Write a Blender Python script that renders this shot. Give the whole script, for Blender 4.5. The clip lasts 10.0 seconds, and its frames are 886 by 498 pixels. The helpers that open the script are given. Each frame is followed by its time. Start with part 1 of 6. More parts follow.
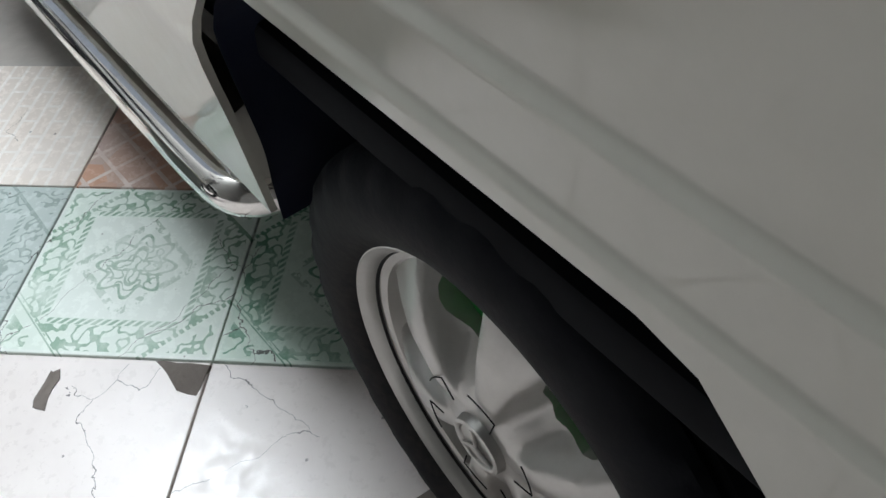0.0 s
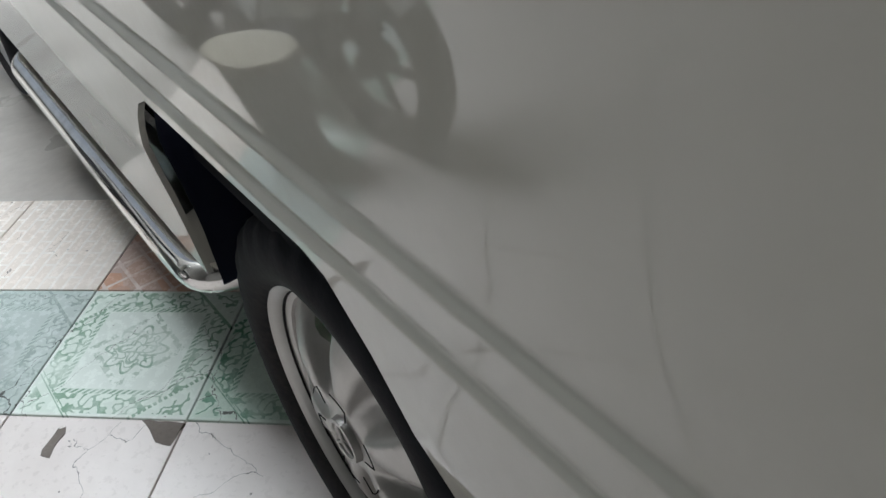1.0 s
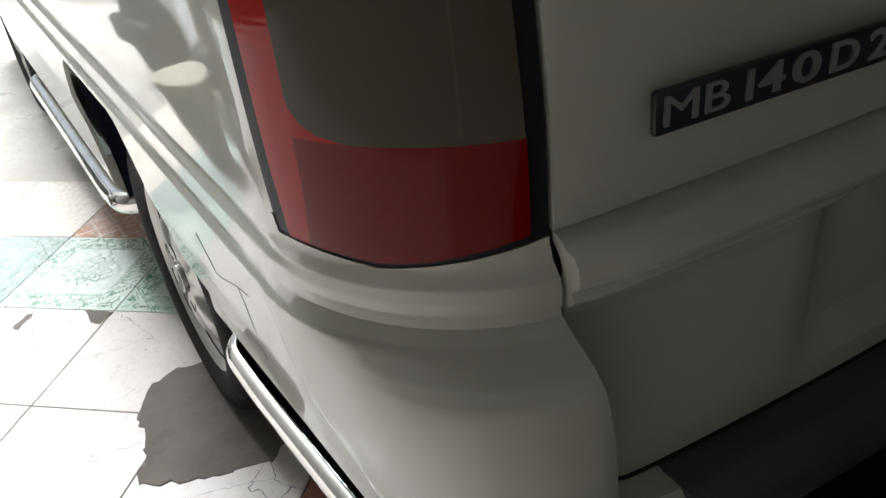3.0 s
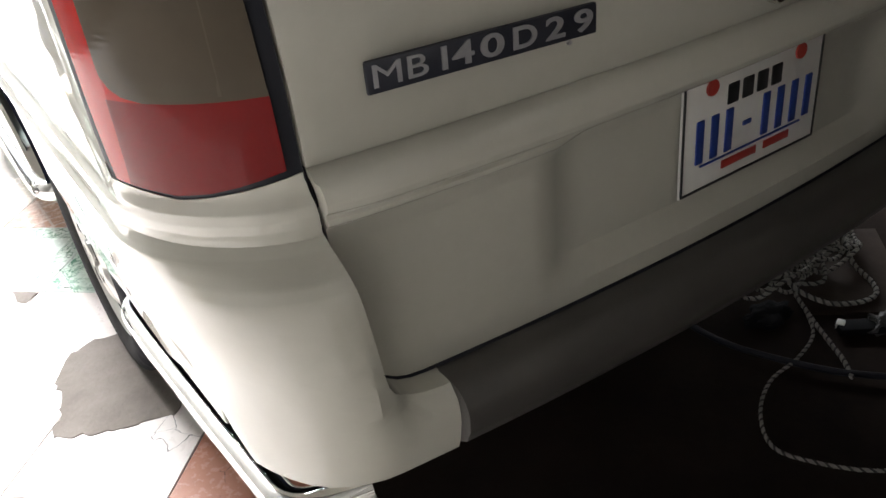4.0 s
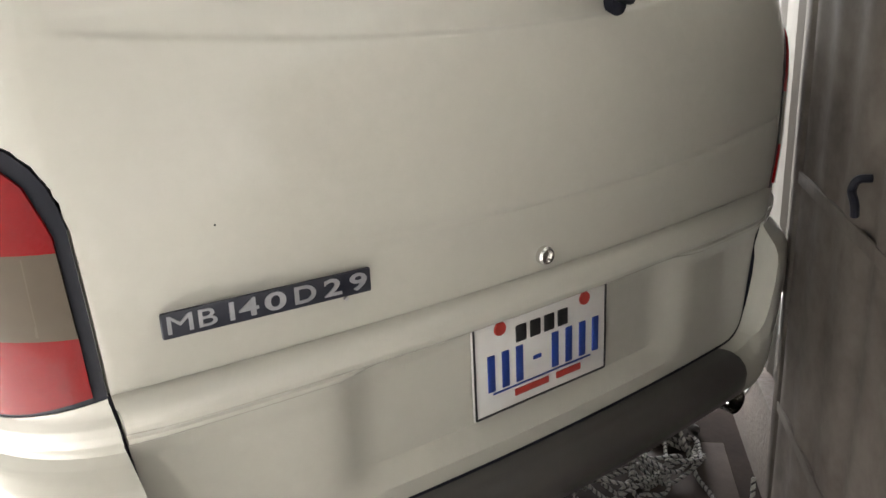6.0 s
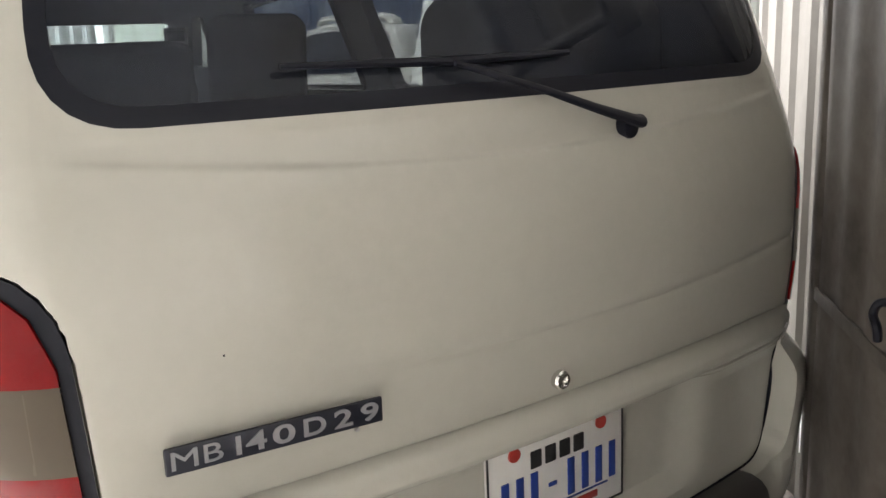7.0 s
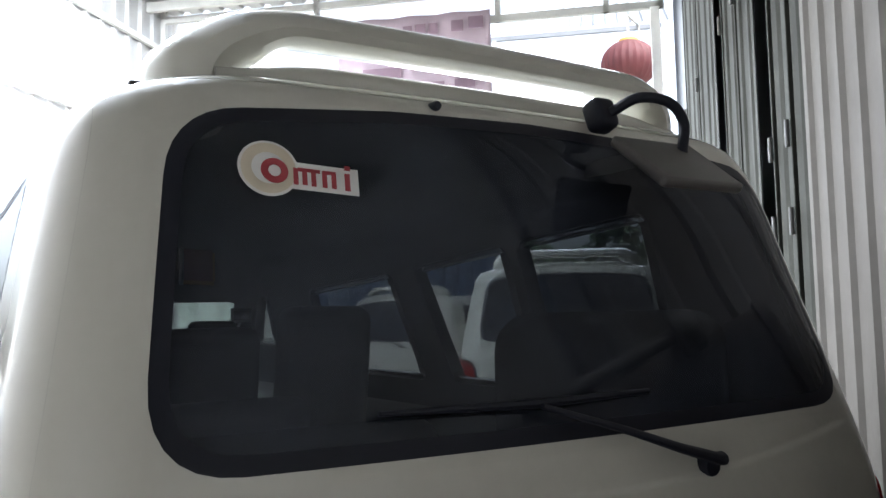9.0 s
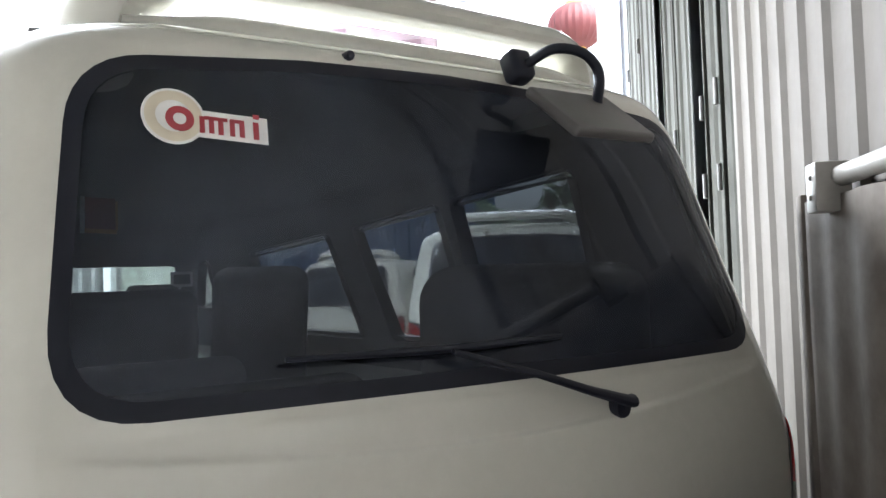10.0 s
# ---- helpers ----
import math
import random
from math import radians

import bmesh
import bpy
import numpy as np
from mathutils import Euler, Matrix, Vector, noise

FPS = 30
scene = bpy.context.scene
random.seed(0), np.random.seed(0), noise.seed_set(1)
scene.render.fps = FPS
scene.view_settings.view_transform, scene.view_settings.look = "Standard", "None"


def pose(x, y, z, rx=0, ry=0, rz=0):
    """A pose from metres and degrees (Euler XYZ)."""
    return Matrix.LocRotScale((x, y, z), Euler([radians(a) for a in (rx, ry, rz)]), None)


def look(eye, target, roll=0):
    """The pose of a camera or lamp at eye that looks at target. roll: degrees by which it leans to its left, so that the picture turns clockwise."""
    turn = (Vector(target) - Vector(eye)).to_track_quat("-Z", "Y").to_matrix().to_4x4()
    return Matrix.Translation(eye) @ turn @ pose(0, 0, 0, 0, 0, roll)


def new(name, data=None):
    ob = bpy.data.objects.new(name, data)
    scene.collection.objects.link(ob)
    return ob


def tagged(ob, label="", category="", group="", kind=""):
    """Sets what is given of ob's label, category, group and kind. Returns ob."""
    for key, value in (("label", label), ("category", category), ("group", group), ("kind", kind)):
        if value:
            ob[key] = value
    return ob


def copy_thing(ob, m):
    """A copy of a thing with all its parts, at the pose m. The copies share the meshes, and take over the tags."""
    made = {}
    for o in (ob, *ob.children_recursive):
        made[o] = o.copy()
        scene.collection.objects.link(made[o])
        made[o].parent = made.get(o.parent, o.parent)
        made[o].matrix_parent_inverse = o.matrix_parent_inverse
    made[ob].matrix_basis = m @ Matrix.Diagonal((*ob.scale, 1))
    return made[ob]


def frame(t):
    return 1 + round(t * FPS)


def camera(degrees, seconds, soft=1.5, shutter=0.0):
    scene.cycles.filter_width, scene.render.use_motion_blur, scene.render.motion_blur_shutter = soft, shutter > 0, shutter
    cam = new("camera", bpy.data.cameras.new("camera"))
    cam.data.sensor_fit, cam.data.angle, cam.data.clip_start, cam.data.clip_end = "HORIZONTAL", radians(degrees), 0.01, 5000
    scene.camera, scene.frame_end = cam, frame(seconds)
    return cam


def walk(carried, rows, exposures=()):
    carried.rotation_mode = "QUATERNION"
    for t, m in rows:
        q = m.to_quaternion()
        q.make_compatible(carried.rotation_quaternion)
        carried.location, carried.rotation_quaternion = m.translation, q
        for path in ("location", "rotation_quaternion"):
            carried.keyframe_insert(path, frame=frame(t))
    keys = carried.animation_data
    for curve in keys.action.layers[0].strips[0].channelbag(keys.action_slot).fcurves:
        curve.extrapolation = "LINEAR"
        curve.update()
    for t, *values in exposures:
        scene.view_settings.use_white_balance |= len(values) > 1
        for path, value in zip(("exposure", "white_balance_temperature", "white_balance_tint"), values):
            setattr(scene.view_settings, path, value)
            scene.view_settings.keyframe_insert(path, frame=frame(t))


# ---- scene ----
# camera and its way round the van
cam = camera(55.20, 10.0)
PATH = [
    (0, -1.1175, 0.9198, 1.1308, -48.398, 3.658, -38.405),
    (0.5, -1.1069, 0.7183, 1.2029, -41.095, 5.097, -35.644),
    (1, -1.1135, 0.5033, 1.2328, -37.385, 6.602, -35.693),
    (1.5, -1.1331, 0.2566, 1.2777, -33.735, 8.433, -38.194),
    (2, -1.1364, 0.0305, 1.3491, -29.923, 9.181, -37.294),
    (2.5, -1.1193, -0.2294, 1.3584, -29.726, 7.553, -33.173),
    (3, -1.1070, -0.4419, 1.3181, -31.798, 6.347, -32.147),
    (3.2, -1.1096, -0.5030, 1.3187, -33.296, 5.970, -34.446),
    (4.3, -1.0395, -0.8743, 1.3851, -30.378, 6.160, -34.262),
    (4.5, -1.0256, -0.9352, 1.4117, -29.356, 5.874, -33.562),
    (5, -0.9800, -1.0234, 1.4485, -25.836, 3.950, -34.687),
    (5.5, -0.9514, -1.0616, 1.4734, -21.195, 3.205, -36.135),
    (5.7, -0.9462, -1.0675, 1.4825, -20.223, 3.167, -36.025),
    (6.8, -0.9410, -1.0279, 1.5358, -15.650, 2.304, -35.280),
    (7, -0.9324, -1.0222, 1.5389, -13.079, 2.672, -35.363),
    (7.5, -0.9601, -1.0179, 1.5867, -6.207, 2.199, -34.727),
    (8, -0.9896, -0.9937, 1.6404, -0.508, 1.421, -33.436),
    (8.5, -0.9896, -0.9972, 1.6662, 3.136, 1.342, -33.126),
    (9, -1.0056, -1.0055, 1.6681, 4.480, 1.253, -32.583),
    (9.5, -1.0201, -1.0138, 1.6665, 4.378, 1.408, -32.969),
    (10, -0.9538, -1.0515, 1.6367, 2.099, 1.987, -35.638),
]
walk(cam, [(r[0], pose(r[1], r[2], r[3], 90 + r[4], r[5], r[6])) for r in PATH], [(0.0, -0.75, 6100, 7), (1.0, -0.9, 6100, 7), (2.0, -0.75, 6100, 7), (2.5, -0.5, 6200, 7), (3.2, 0.5, 6400, 8), (4.3, 2.05, 6450, 10), (5.0, 2.9, 6400, 10), (5.5, 3.3, 6400, 10), (7.0, 3.0, 6500, 11), (7.5, 3.05, 6350, 10), (8.0, 2.85, 5850, 9), (8.5, 1.75, 5850, 9), (9.0, 1.6, 5900, 9), (9.5, 1.05, 5700, 9), (10.0, 2.6, 6000, 9)])

# daylight: open sky outside the shed, one sun
world = bpy.data.worlds.new("sky")
scene.world = world
world.use_nodes = True
wn = world.node_tree
sky = wn.nodes.new("ShaderNodeTexSky")
sky.sky_type = "NISHITA"
sky.sun_disc = False
sky.dust_density = 6.0
sky.sun_elevation = radians(58)
sky.sun_rotation = radians(200)
wn.nodes["Background"].inputs["Strength"].default_value = 0.15
haze = wn.nodes.new("ShaderNodeHueSaturation")
haze.inputs["Saturation"].default_value = 0.35
haze.inputs["Value"].default_value = 1.5
wn.links.new(sky.outputs[0], haze.inputs["Color"])
wn.links.new(haze.outputs[0], wn.nodes["Background"].inputs[0])
sun = new("sun", bpy.data.lights.new("sun", "SUN"))
sun.data.energy, sun.data.angle, sun.data.color = 2.4, radians(0.6), (1.0, 0.95, 0.87)
sun.matrix_world = look((8.5, -4.0, 16), (0, 4.0, 0))
# added lamp in an assumed, unseen roof gap to the left of the van
opening = new("roof_gap_fill", bpy.data.lights.new("roof_gap_fill", "AREA"))
opening.data.shape, opening.data.size, opening.data.size_y = "RECTANGLE", 2.6, 2.3
opening.data.energy, opening.data.color = 1300, (0.96, 0.98, 1.0)
opening.matrix_world = Matrix.Translation((-0.50, 4.75, 5.15)) @ Matrix.Rotation(radians(46.2), 4, "Z") @ Matrix.Rotation(radians(25), 4, "X")
# skylight through the open street side
street = new("street_opening", bpy.data.lights.new("street_opening", "AREA"))
street.data.shape, street.data.size, street.data.size_y = "RECTANGLE", 2.8, 2.4
street.data.energy, street.data.color = 110, (0.97, 0.99, 1.0)
street.matrix_world = look((7.2 * 0.692 - 1.0 * 0.722, 7.2 * 0.722 + 1.0 * 0.692, 3.5), (-1.0 * 0.722, 1.0 * 0.692, 3.5))


# ---------------------------------------------------------------- materials
def nodes_of(name):
    m = bpy.data.materials.new(name)
    m.use_nodes = True
    nt = m.node_tree
    return m, nt, nt.nodes["Principled BSDF"]


def add(nt, kind, **values):
    n = nt.nodes.new(kind)
    for key, value in values.items():
        if key in n.inputs:
            n.inputs[key].default_value = value
    return n


def mathn(nt, op, a, b=None, c=None):
    n = nt.nodes.new("ShaderNodeMath")
    n.operation = op
    for i, v in enumerate((a, b, c)):
        if v is None:
            continue
        if isinstance(v, (int, float)):
            n.inputs[i].default_value = v
        else:
            nt.links.new(v, n.inputs[i])
    return n.outputs[0]


def mixc(nt, fac, a, b, mode="MIX"):
    n = nt.nodes.new("ShaderNodeMix")
    n.data_type, n.blend_type = "RGBA", mode
    for sock, v in ((n.inputs[0], fac), (n.inputs[6], a), (n.inputs[7], b)):
        if isinstance(v, (int, float)):
            sock.default_value = v
        elif isinstance(v, tuple):
            sock.default_value = (*v, 1)
        else:
            nt.links.new(v, sock)
    return n.outputs[2]


def ramp(nt, fac, lo, hi):
    n = nt.nodes.new("ShaderNodeMapRange")
    nt.links.new(fac, n.inputs[0])
    n.inputs[1].default_value, n.inputs[2].default_value = lo, hi
    return n.outputs[0]


def noise_of(nt, scale, detail=6.0, rough=0.6, coord="Object", vec=None):
    if vec is None:
        vec = nt.nodes.new("ShaderNodeTexCoord").outputs[coord]
    n = add(nt, "ShaderNodeTexNoise", Scale=scale, Detail=detail, Roughness=rough)
    nt.links.new(vec, n.inputs["Vector"])
    return n.outputs[0]


def surface(name, base, dark=None, rough=0.5, metal=0.0, scale=6.0, fine=60.0, amount=0.5, bump=0.0, coat=0.0, rough_var=0.12, spec=0.5, bump_scale=None):
    """A material of two scales of variation: broad stains and fine grain."""
    m, nt, p = nodes_of(name)
    dark = dark or tuple(c * 0.75 for c in base)
    broad = noise_of(nt, scale)
    grain = noise_of(nt, fine, 3.0)
    f = mathn(nt, "ADD", mathn(nt, "MULTIPLY", ramp(nt, broad, 0.35, 0.7), amount), mathn(nt, "MULTIPLY", mathn(nt, "SUBTRACT", grain, 0.5), amount * 0.6))
    f = mathn(nt, "MAXIMUM", mathn(nt, "MINIMUM", f, 1.0), 0.0)
    nt.links.new(mixc(nt, f, base, dark), p.inputs["Base Color"])
    r = mathn(nt, "ADD", rough, mathn(nt, "MULTIPLY", mathn(nt, "SUBTRACT", broad, 0.5), rough_var))
    nt.links.new(r, p.inputs["Roughness"])
    p.inputs["Metallic"].default_value = metal
    p.inputs["Specular IOR Level"].default_value = spec
    p.inputs["Coat Weight"].default_value = coat
    p.inputs["Coat Roughness"].default_value = 0.04
    if bump:
        b = add(nt, "ShaderNodeBump", Strength=1.0, Distance=bump)
        nt.links.new(noise_of(nt, bump_scale or fine, 4.0), b.inputs["Height"])
        nt.links.new(b.outputs[0], p.inputs["Normal"])
    return m


def paint_material(name, base, dirt):
    """Car paint: glossy clear coat, slight orange peel and a thin film of dust."""
    m, nt, p = nodes_of(name)
    broad = noise_of(nt, 1.7, 5.0)
    grain = noise_of(nt, 35.0, 5.0, 0.7)
    film = mathn(nt, "MULTIPLY", ramp(nt, broad, 0.3, 0.75), ramp(nt, grain, 0.3, 0.8))
    nt.links.new(mixc(nt, mathn(nt, "MULTIPLY", film, 0.35), base, dirt), p.inputs["Base Color"])
    nt.links.new(mathn(nt, "ADD", 0.5, mathn(nt, "MULTIPLY", film, 0.25)), p.inputs["Roughness"])
    p.inputs["Specular IOR Level"].default_value = 0.1
    p.inputs["Coat Weight"].default_value = 1.0
    p.inputs["Coat IOR"].default_value = 1.55
    nt.links.new(mathn(nt, "ADD", 0.030, mathn(nt, "MULTIPLY", film, 0.05)), p.inputs["Coat Roughness"])
    b = add(nt, "ShaderNodeBump", Strength=0.12, Distance=0.0003)
    nt.links.new(noise_of(nt, 9.0, 2.0), b.inputs["Height"])
    nt.links.new(b.outputs[0], p.inputs["Coat Normal"])
    return m


def glass_material(name, tint, gloss_rough=0.0, dust=0.0):
    """A thin tinted pane: see-through with a mirror film that grows at grazing angles."""
    m, nt, p = nodes_of(name)
    nt.nodes.remove(p)
    out = nt.nodes["Material Output"]
    tr = add(nt, "ShaderNodeBsdfTransparent", Color=(*tint, 1))
    gl = add(nt, "ShaderNodeBsdfGlossy", Color=(1, 1, 1, 1), Roughness=gloss_rough)
    lw = nt.nodes.new("ShaderNodeLayerWeight")
    lw.inputs["Blend"].default_value = 0.5
    fr = nt.nodes.new("ShaderNodeMath")
    fr.operation = "MULTIPLY_ADD"
    nt.links.new(mathn(nt, "POWER", lw.outputs["Facing"], 5.0), fr.inputs[0])
    fr.inputs[1].default_value, fr.inputs[2].default_value = 0.95, 0.016
    mx = nt.nodes.new("ShaderNodeMixShader")
    nt.links.new(fr.outputs[0], mx.inputs[0])
    nt.links.new(tr.outputs[0], mx.inputs[1])
    nt.links.new(gl.outputs[0], mx.inputs[2])
    last = mx
    # this bluish diffuse veil is part dust, part lens haze put in as colour
    if dust:
        df = add(nt, "ShaderNodeBsdfDiffuse", Color=(0.42, 0.48, 0.64, 1))
        last = nt.nodes.new("ShaderNodeMixShader")
        nt.links.new(mathn(nt, "MULTIPLY", ramp(nt, noise_of(nt, 2.5, 7.0, 0.65), 0.25, 0.8), dust), last.inputs[0])
        nt.links.new(mx.outputs[0], last.inputs[1])
        nt.links.new(df.outputs[0], last.inputs[2])
    nt.links.new(last.outputs[0], out.inputs["Surface"])
    return m


def lens_material(name, base, rough=0.07):
    """Ribbed lamp plastic."""
    m, nt, p = nodes_of(name)
    vec = nt.nodes.new("ShaderNodeTexCoord").outputs["Object"]
    w = add(nt, "ShaderNodeTexWave", Scale=38.0)
    w.bands_direction = "Z"
    nt.links.new(vec, w.inputs["Vector"])
    n = noise_of(nt, 14.0, 4.0)
    nt.links.new(mixc(nt, mathn(nt, "MULTIPLY", n, 0.5), base, tuple(c * 0.55 for c in base)), p.inputs["Base Color"])
    p.inputs["Roughness"].default_value = rough
    p.inputs["Coat Weight"].default_value = 0.0
    p.inputs["Specular IOR Level"].default_value = 0.2
    p.inputs["Coat Roughness"].default_value = 0.05
    b = add(nt, "ShaderNodeBump", Strength=0.03, Distance=0.0006)
    nt.links.new(w.outputs[1], b.inputs["Height"])
    nt.links.new(b.outputs[0], p.inputs["Normal"])
    return m


def tyre_material():
    """Black rubber, with brown road dust round the bead and in patches on the side wall."""
    m, nt, p = nodes_of("tyre_rubber")
    vec = nt.nodes.new("ShaderNodeTexCoord").outputs["Object"]
    sep = nt.nodes.new("ShaderNodeSeparateXYZ")
    nt.links.new(vec, sep.inputs[0])
    y, z = sep.outputs[1], sep.outputs[2]
    r = mathn(nt, "SQRT", mathn(nt, "ADD", mathn(nt, "MULTIPLY", y, y), mathn(nt, "MULTIPLY", z, z)))
    broad, fine = noise_of(nt, 8.0, 6.0, 0.65), noise_of(nt, 70.0, 4.0)
    bead = mathn(nt, "MULTIPLY", ramp(nt, mathn(nt, "ADD", r, mathn(nt, "MULTIPLY", broad, 0.05)), 0.33, 0.275), 0.45)
    dust = mathn(nt, "MAXIMUM", bead, mathn(nt, "MULTIPLY", ramp(nt, broad, 0.5, 0.8), 0.2))
    dust = mathn(nt, "MULTIPLY", dust, ramp(nt, fine, 0.15, 0.65))
    nt.links.new(mixc(nt, dust, (0.007, 0.008, 0.011), (0.045, 0.039, 0.033)), p.inputs["Base Color"])
    p.inputs["Roughness"].default_value = 0.75
    p.inputs["Specular IOR Level"].default_value = 0.15
    b = add(nt, "ShaderNodeBump", Strength=1.0, Distance=0.0010)
    nt.links.new(fine, b.inputs["Height"])
    nt.links.new(b.outputs[0], p.inputs["Normal"])
    return m


PAINT = paint_material("cream_paint", (0.50, 0.488, 0.428), (0.37, 0.35, 0.30))
PLASTIC = surface("grey_plastic", (0.075, 0.069, 0.064), (0.050, 0.046, 0.043), 0.40, scale=5, fine=220, amount=0.6, bump=0.0004, bump_scale=500)
BLACK = surface("black_rubber", (0.008, 0.009, 0.015), (0.014, 0.014, 0.021), 0.5, scale=9, amount=0.5, spec=0.25)
LINER = surface("wheel_well_black", (0.012, 0.015, 0.028), (0.020, 0.021, 0.030), 0.9, scale=7, amount=0.7, bump=0.001, spec=0.05)
TYRE = tyre_material()
ALLOY = surface("cast_alloy", (0.50, 0.49, 0.47), (0.36, 0.34, 0.31), 0.36, metal=0.75, scale=7, fine=120, amount=0.5, bump=0.0002, rough_var=0.06)
CHROME = surface("chrome", (0.80, 0.79, 0.77), (0.42, 0.38, 0.33), 0.10, metal=1.0, scale=14, fine=150, amount=0.35, rough_var=0.2)
DRUM = surface("green_drum", (0.01, 0.26, 0.03), (0.006, 0.12, 0.02), 0.5, scale=9, amount=0.6)
DARK = surface("dark_fabric", (0.008, 0.009, 0.011), (0.005, 0.005, 0.006), 0.9, scale=8, fine=150, amount=0.6, spec=0.15)
TRIM = surface("interior_trim", (0.040, 0.040, 0.045), (0.024, 0.024, 0.027), 0.8, scale=4, fine=90, amount=0.5, spec=0.25)
RED = lens_material("red_lens", (0.19, 0.003, 0.004))
RED_SIDE = lens_material("side_red_lens", (0.42, 0.006, 0.002))
SMOKE = lens_material("smoked_clear_lens", (0.090, 0.072, 0.052))
SMOKE_PALE = lens_material("pale_clear_lens", (0.108, 0.088, 0.065))
# the rear pane's veil also holds painted lens haze
GLASS = glass_material("tinted_glass", (0.100, 0.106, 0.114), dust=0.10)
SIDE_GLASS = glass_material("side_glass", (0.33, 0.35, 0.35))
CLEAR = glass_material("windscreen_glass", (0.80, 0.92, 0.88))
WHITE = surface("white_enamel", (0.74, 0.73, 0.70), (0.55, 0.53, 0.50), 0.35, scale=11, amount=0.35)
SCREEN = surface("dark_green_screen", (0.02, 0.07, 0.06), None, 0.2)
INK_BLUE = surface("blue_ink", (0.02, 0.05, 0.26), None, 0.4)
INK_RED = surface("red_ink", (0.42, 0.04, 0.03), None, 0.4)
INK_BLACK = surface("black_ink", (0.018, 0.018, 0.02), None, 0.4)
BADGE = surface("badge_black", (0.014, 0.016, 0.026), (0.03, 0.03, 0.04), 0.35, scale=20, amount=0.5)
GATE_GREY = surface("dull_metal", (0.16, 0.155, 0.15), (0.10, 0.095, 0.09), 0.6, metal=0.3, scale=12, amount=0.6)
SILVER = surface("badge_silver", (0.46, 0.46, 0.47), (0.30, 0.30, 0.32), 0.3, metal=0.6, scale=30, amount=0.4)


# ---------------------------------------------------------------- mesh helpers
def part(name, bm, material, parent=None, label="", smooth=True, kind=""):
    me = bpy.data.meshes.new(name)
    bm.normal_update()
    bm.to_mesh(me)
    bm.free()
    for m in (material if isinstance(material, (list, tuple)) else [material]):
        me.materials.append(m)
    if smooth:
        me.shade_smooth()
        me.set_sharp_from_angle(angle=radians(32))
    ob = new(name, me)
    ob.parent = parent
    return tagged(ob, label, kind=kind)


def empty(name, label, category, group="", at=(0, 0, 0)):
    ob = new(name)
    ob.location = at
    ob.empty_display_size = 0.1
    return tagged(ob, label, category, group)


def box(bm, c, s, bevel=0.0, turn=None, seg=2):
    r = bmesh.ops.create_cube(bm, size=1.0)
    vs = r["verts"]
    bmesh.ops.scale(bm, vec=s, verts=vs)
    if bevel:
        es = list({e for v in vs for e in v.link_edges})
        out = bmesh.ops.bevel(bm, geom=es, offset=bevel, segments=seg, profile=0.5, affect="EDGES")
        vs = list({v for f in out["faces"] for v in f.verts} | {v for v in vs if v.is_valid})
    if turn is not None:
        bmesh.ops.transform(bm, matrix=turn, verts=vs)
    bmesh.ops.translate(bm, vec=c, verts=vs)
    return vs


def tube(bm, pts, radius, seg=12, cap=True, close=False, flat=1.0):
    """A round bar along a line of points; radius may be a list."""
    pts = [Vector(p) for p in pts]
    n = len(pts)
    rings = []
    side = None
    for i, p in enumerate(pts):
        a = pts[(i - 1) % n] if close or i else pts[0]
        b = pts[(i + 1) % n] if close or i < n - 1 else pts[-1]
        d = (b - a).normalized()
        if side is None:
            side = d.orthogonal().normalized()
        side = (side - d * side.dot(d)).normalized()
        up = d.cross(side)
        r = radius[i] if isinstance(radius, (list, tuple)) else radius
        rings.append([bm.verts.new(p + (side * math.cos(k) + up * math.sin(k) * flat) * r) for k in (2 * math.pi * j / seg for j in range(seg))])
    for i in range(n if close else n - 1):
        q, w = rings[i], rings[(i + 1) % n]
        for j in range(seg):
            bm.faces.new((q[j], q[(j + 1) % seg], w[(j + 1) % seg], w[j]))
    if cap and not close:
        bm.faces.new(rings[0][::-1])
        bm.faces.new(rings[-1])


def rounded_path(pts, radius, seg=6):
    """A polyline with rounded bends."""
    pts = [Vector(p) for p in pts]
    out = [pts[0]]
    for a, b, c in zip(pts, pts[1:], pts[2:]):
        r = min(radius, (a - b).length * 0.49, (c - b).length * 0.49)
        p, q = b + (a - b).normalized() * r, b + (c - b).normalized() * r
        for k in range(seg + 1):
            t = k / seg
            out.append(p * (1 - t) ** 2 + b * 2 * t * (1 - t) + q * t * t)
    return out + [pts[-1]]


def lathe(bm, profile, seg=48, axis="x", close=False):
    """Profile of (along, radius) pairs turned round an axis."""
    rings = []
    for a, r in profile:
        ring = []
        for k in range(seg):
            t = 2 * math.pi * k / seg
            c, s = r * math.cos(t), r * math.sin(t)
            ring.append(bm.verts.new((a, c, s) if axis == "x" else (c, a, s) if axis == "y" else (c, s, a)))
        rings.append(ring)
    pairs = list(zip(rings, rings[1:])) + ([(rings[-1], rings[0])] if close else [])
    for q, w in pairs:
        for j in range(seg):
            bm.faces.new((q[j], q[(j + 1) % seg], w[(j + 1) % seg], w[j]))
    return rings


def rounded_poly(pts, radius, seg=5):
    n = len(pts)
    out = []
    rad = radius if isinstance(radius, (list, tuple)) else [radius] * n
    for i in range(n):
        a, b, c = Vector(pts[i - 1]), Vector(pts[i]), Vector(pts[(i + 1) % n])
        r = rad[i]
        if r <= 0:
            out.append(tuple(b))
            continue
        p, q = b + (a - b).normalized() * r, b + (c - b).normalized() * r
        for k in range(seg + 1):
            t = k / seg
            out.append(tuple(p * (1 - t) ** 2 + b * 2 * t * (1 - t) + q * t * t))
    return out


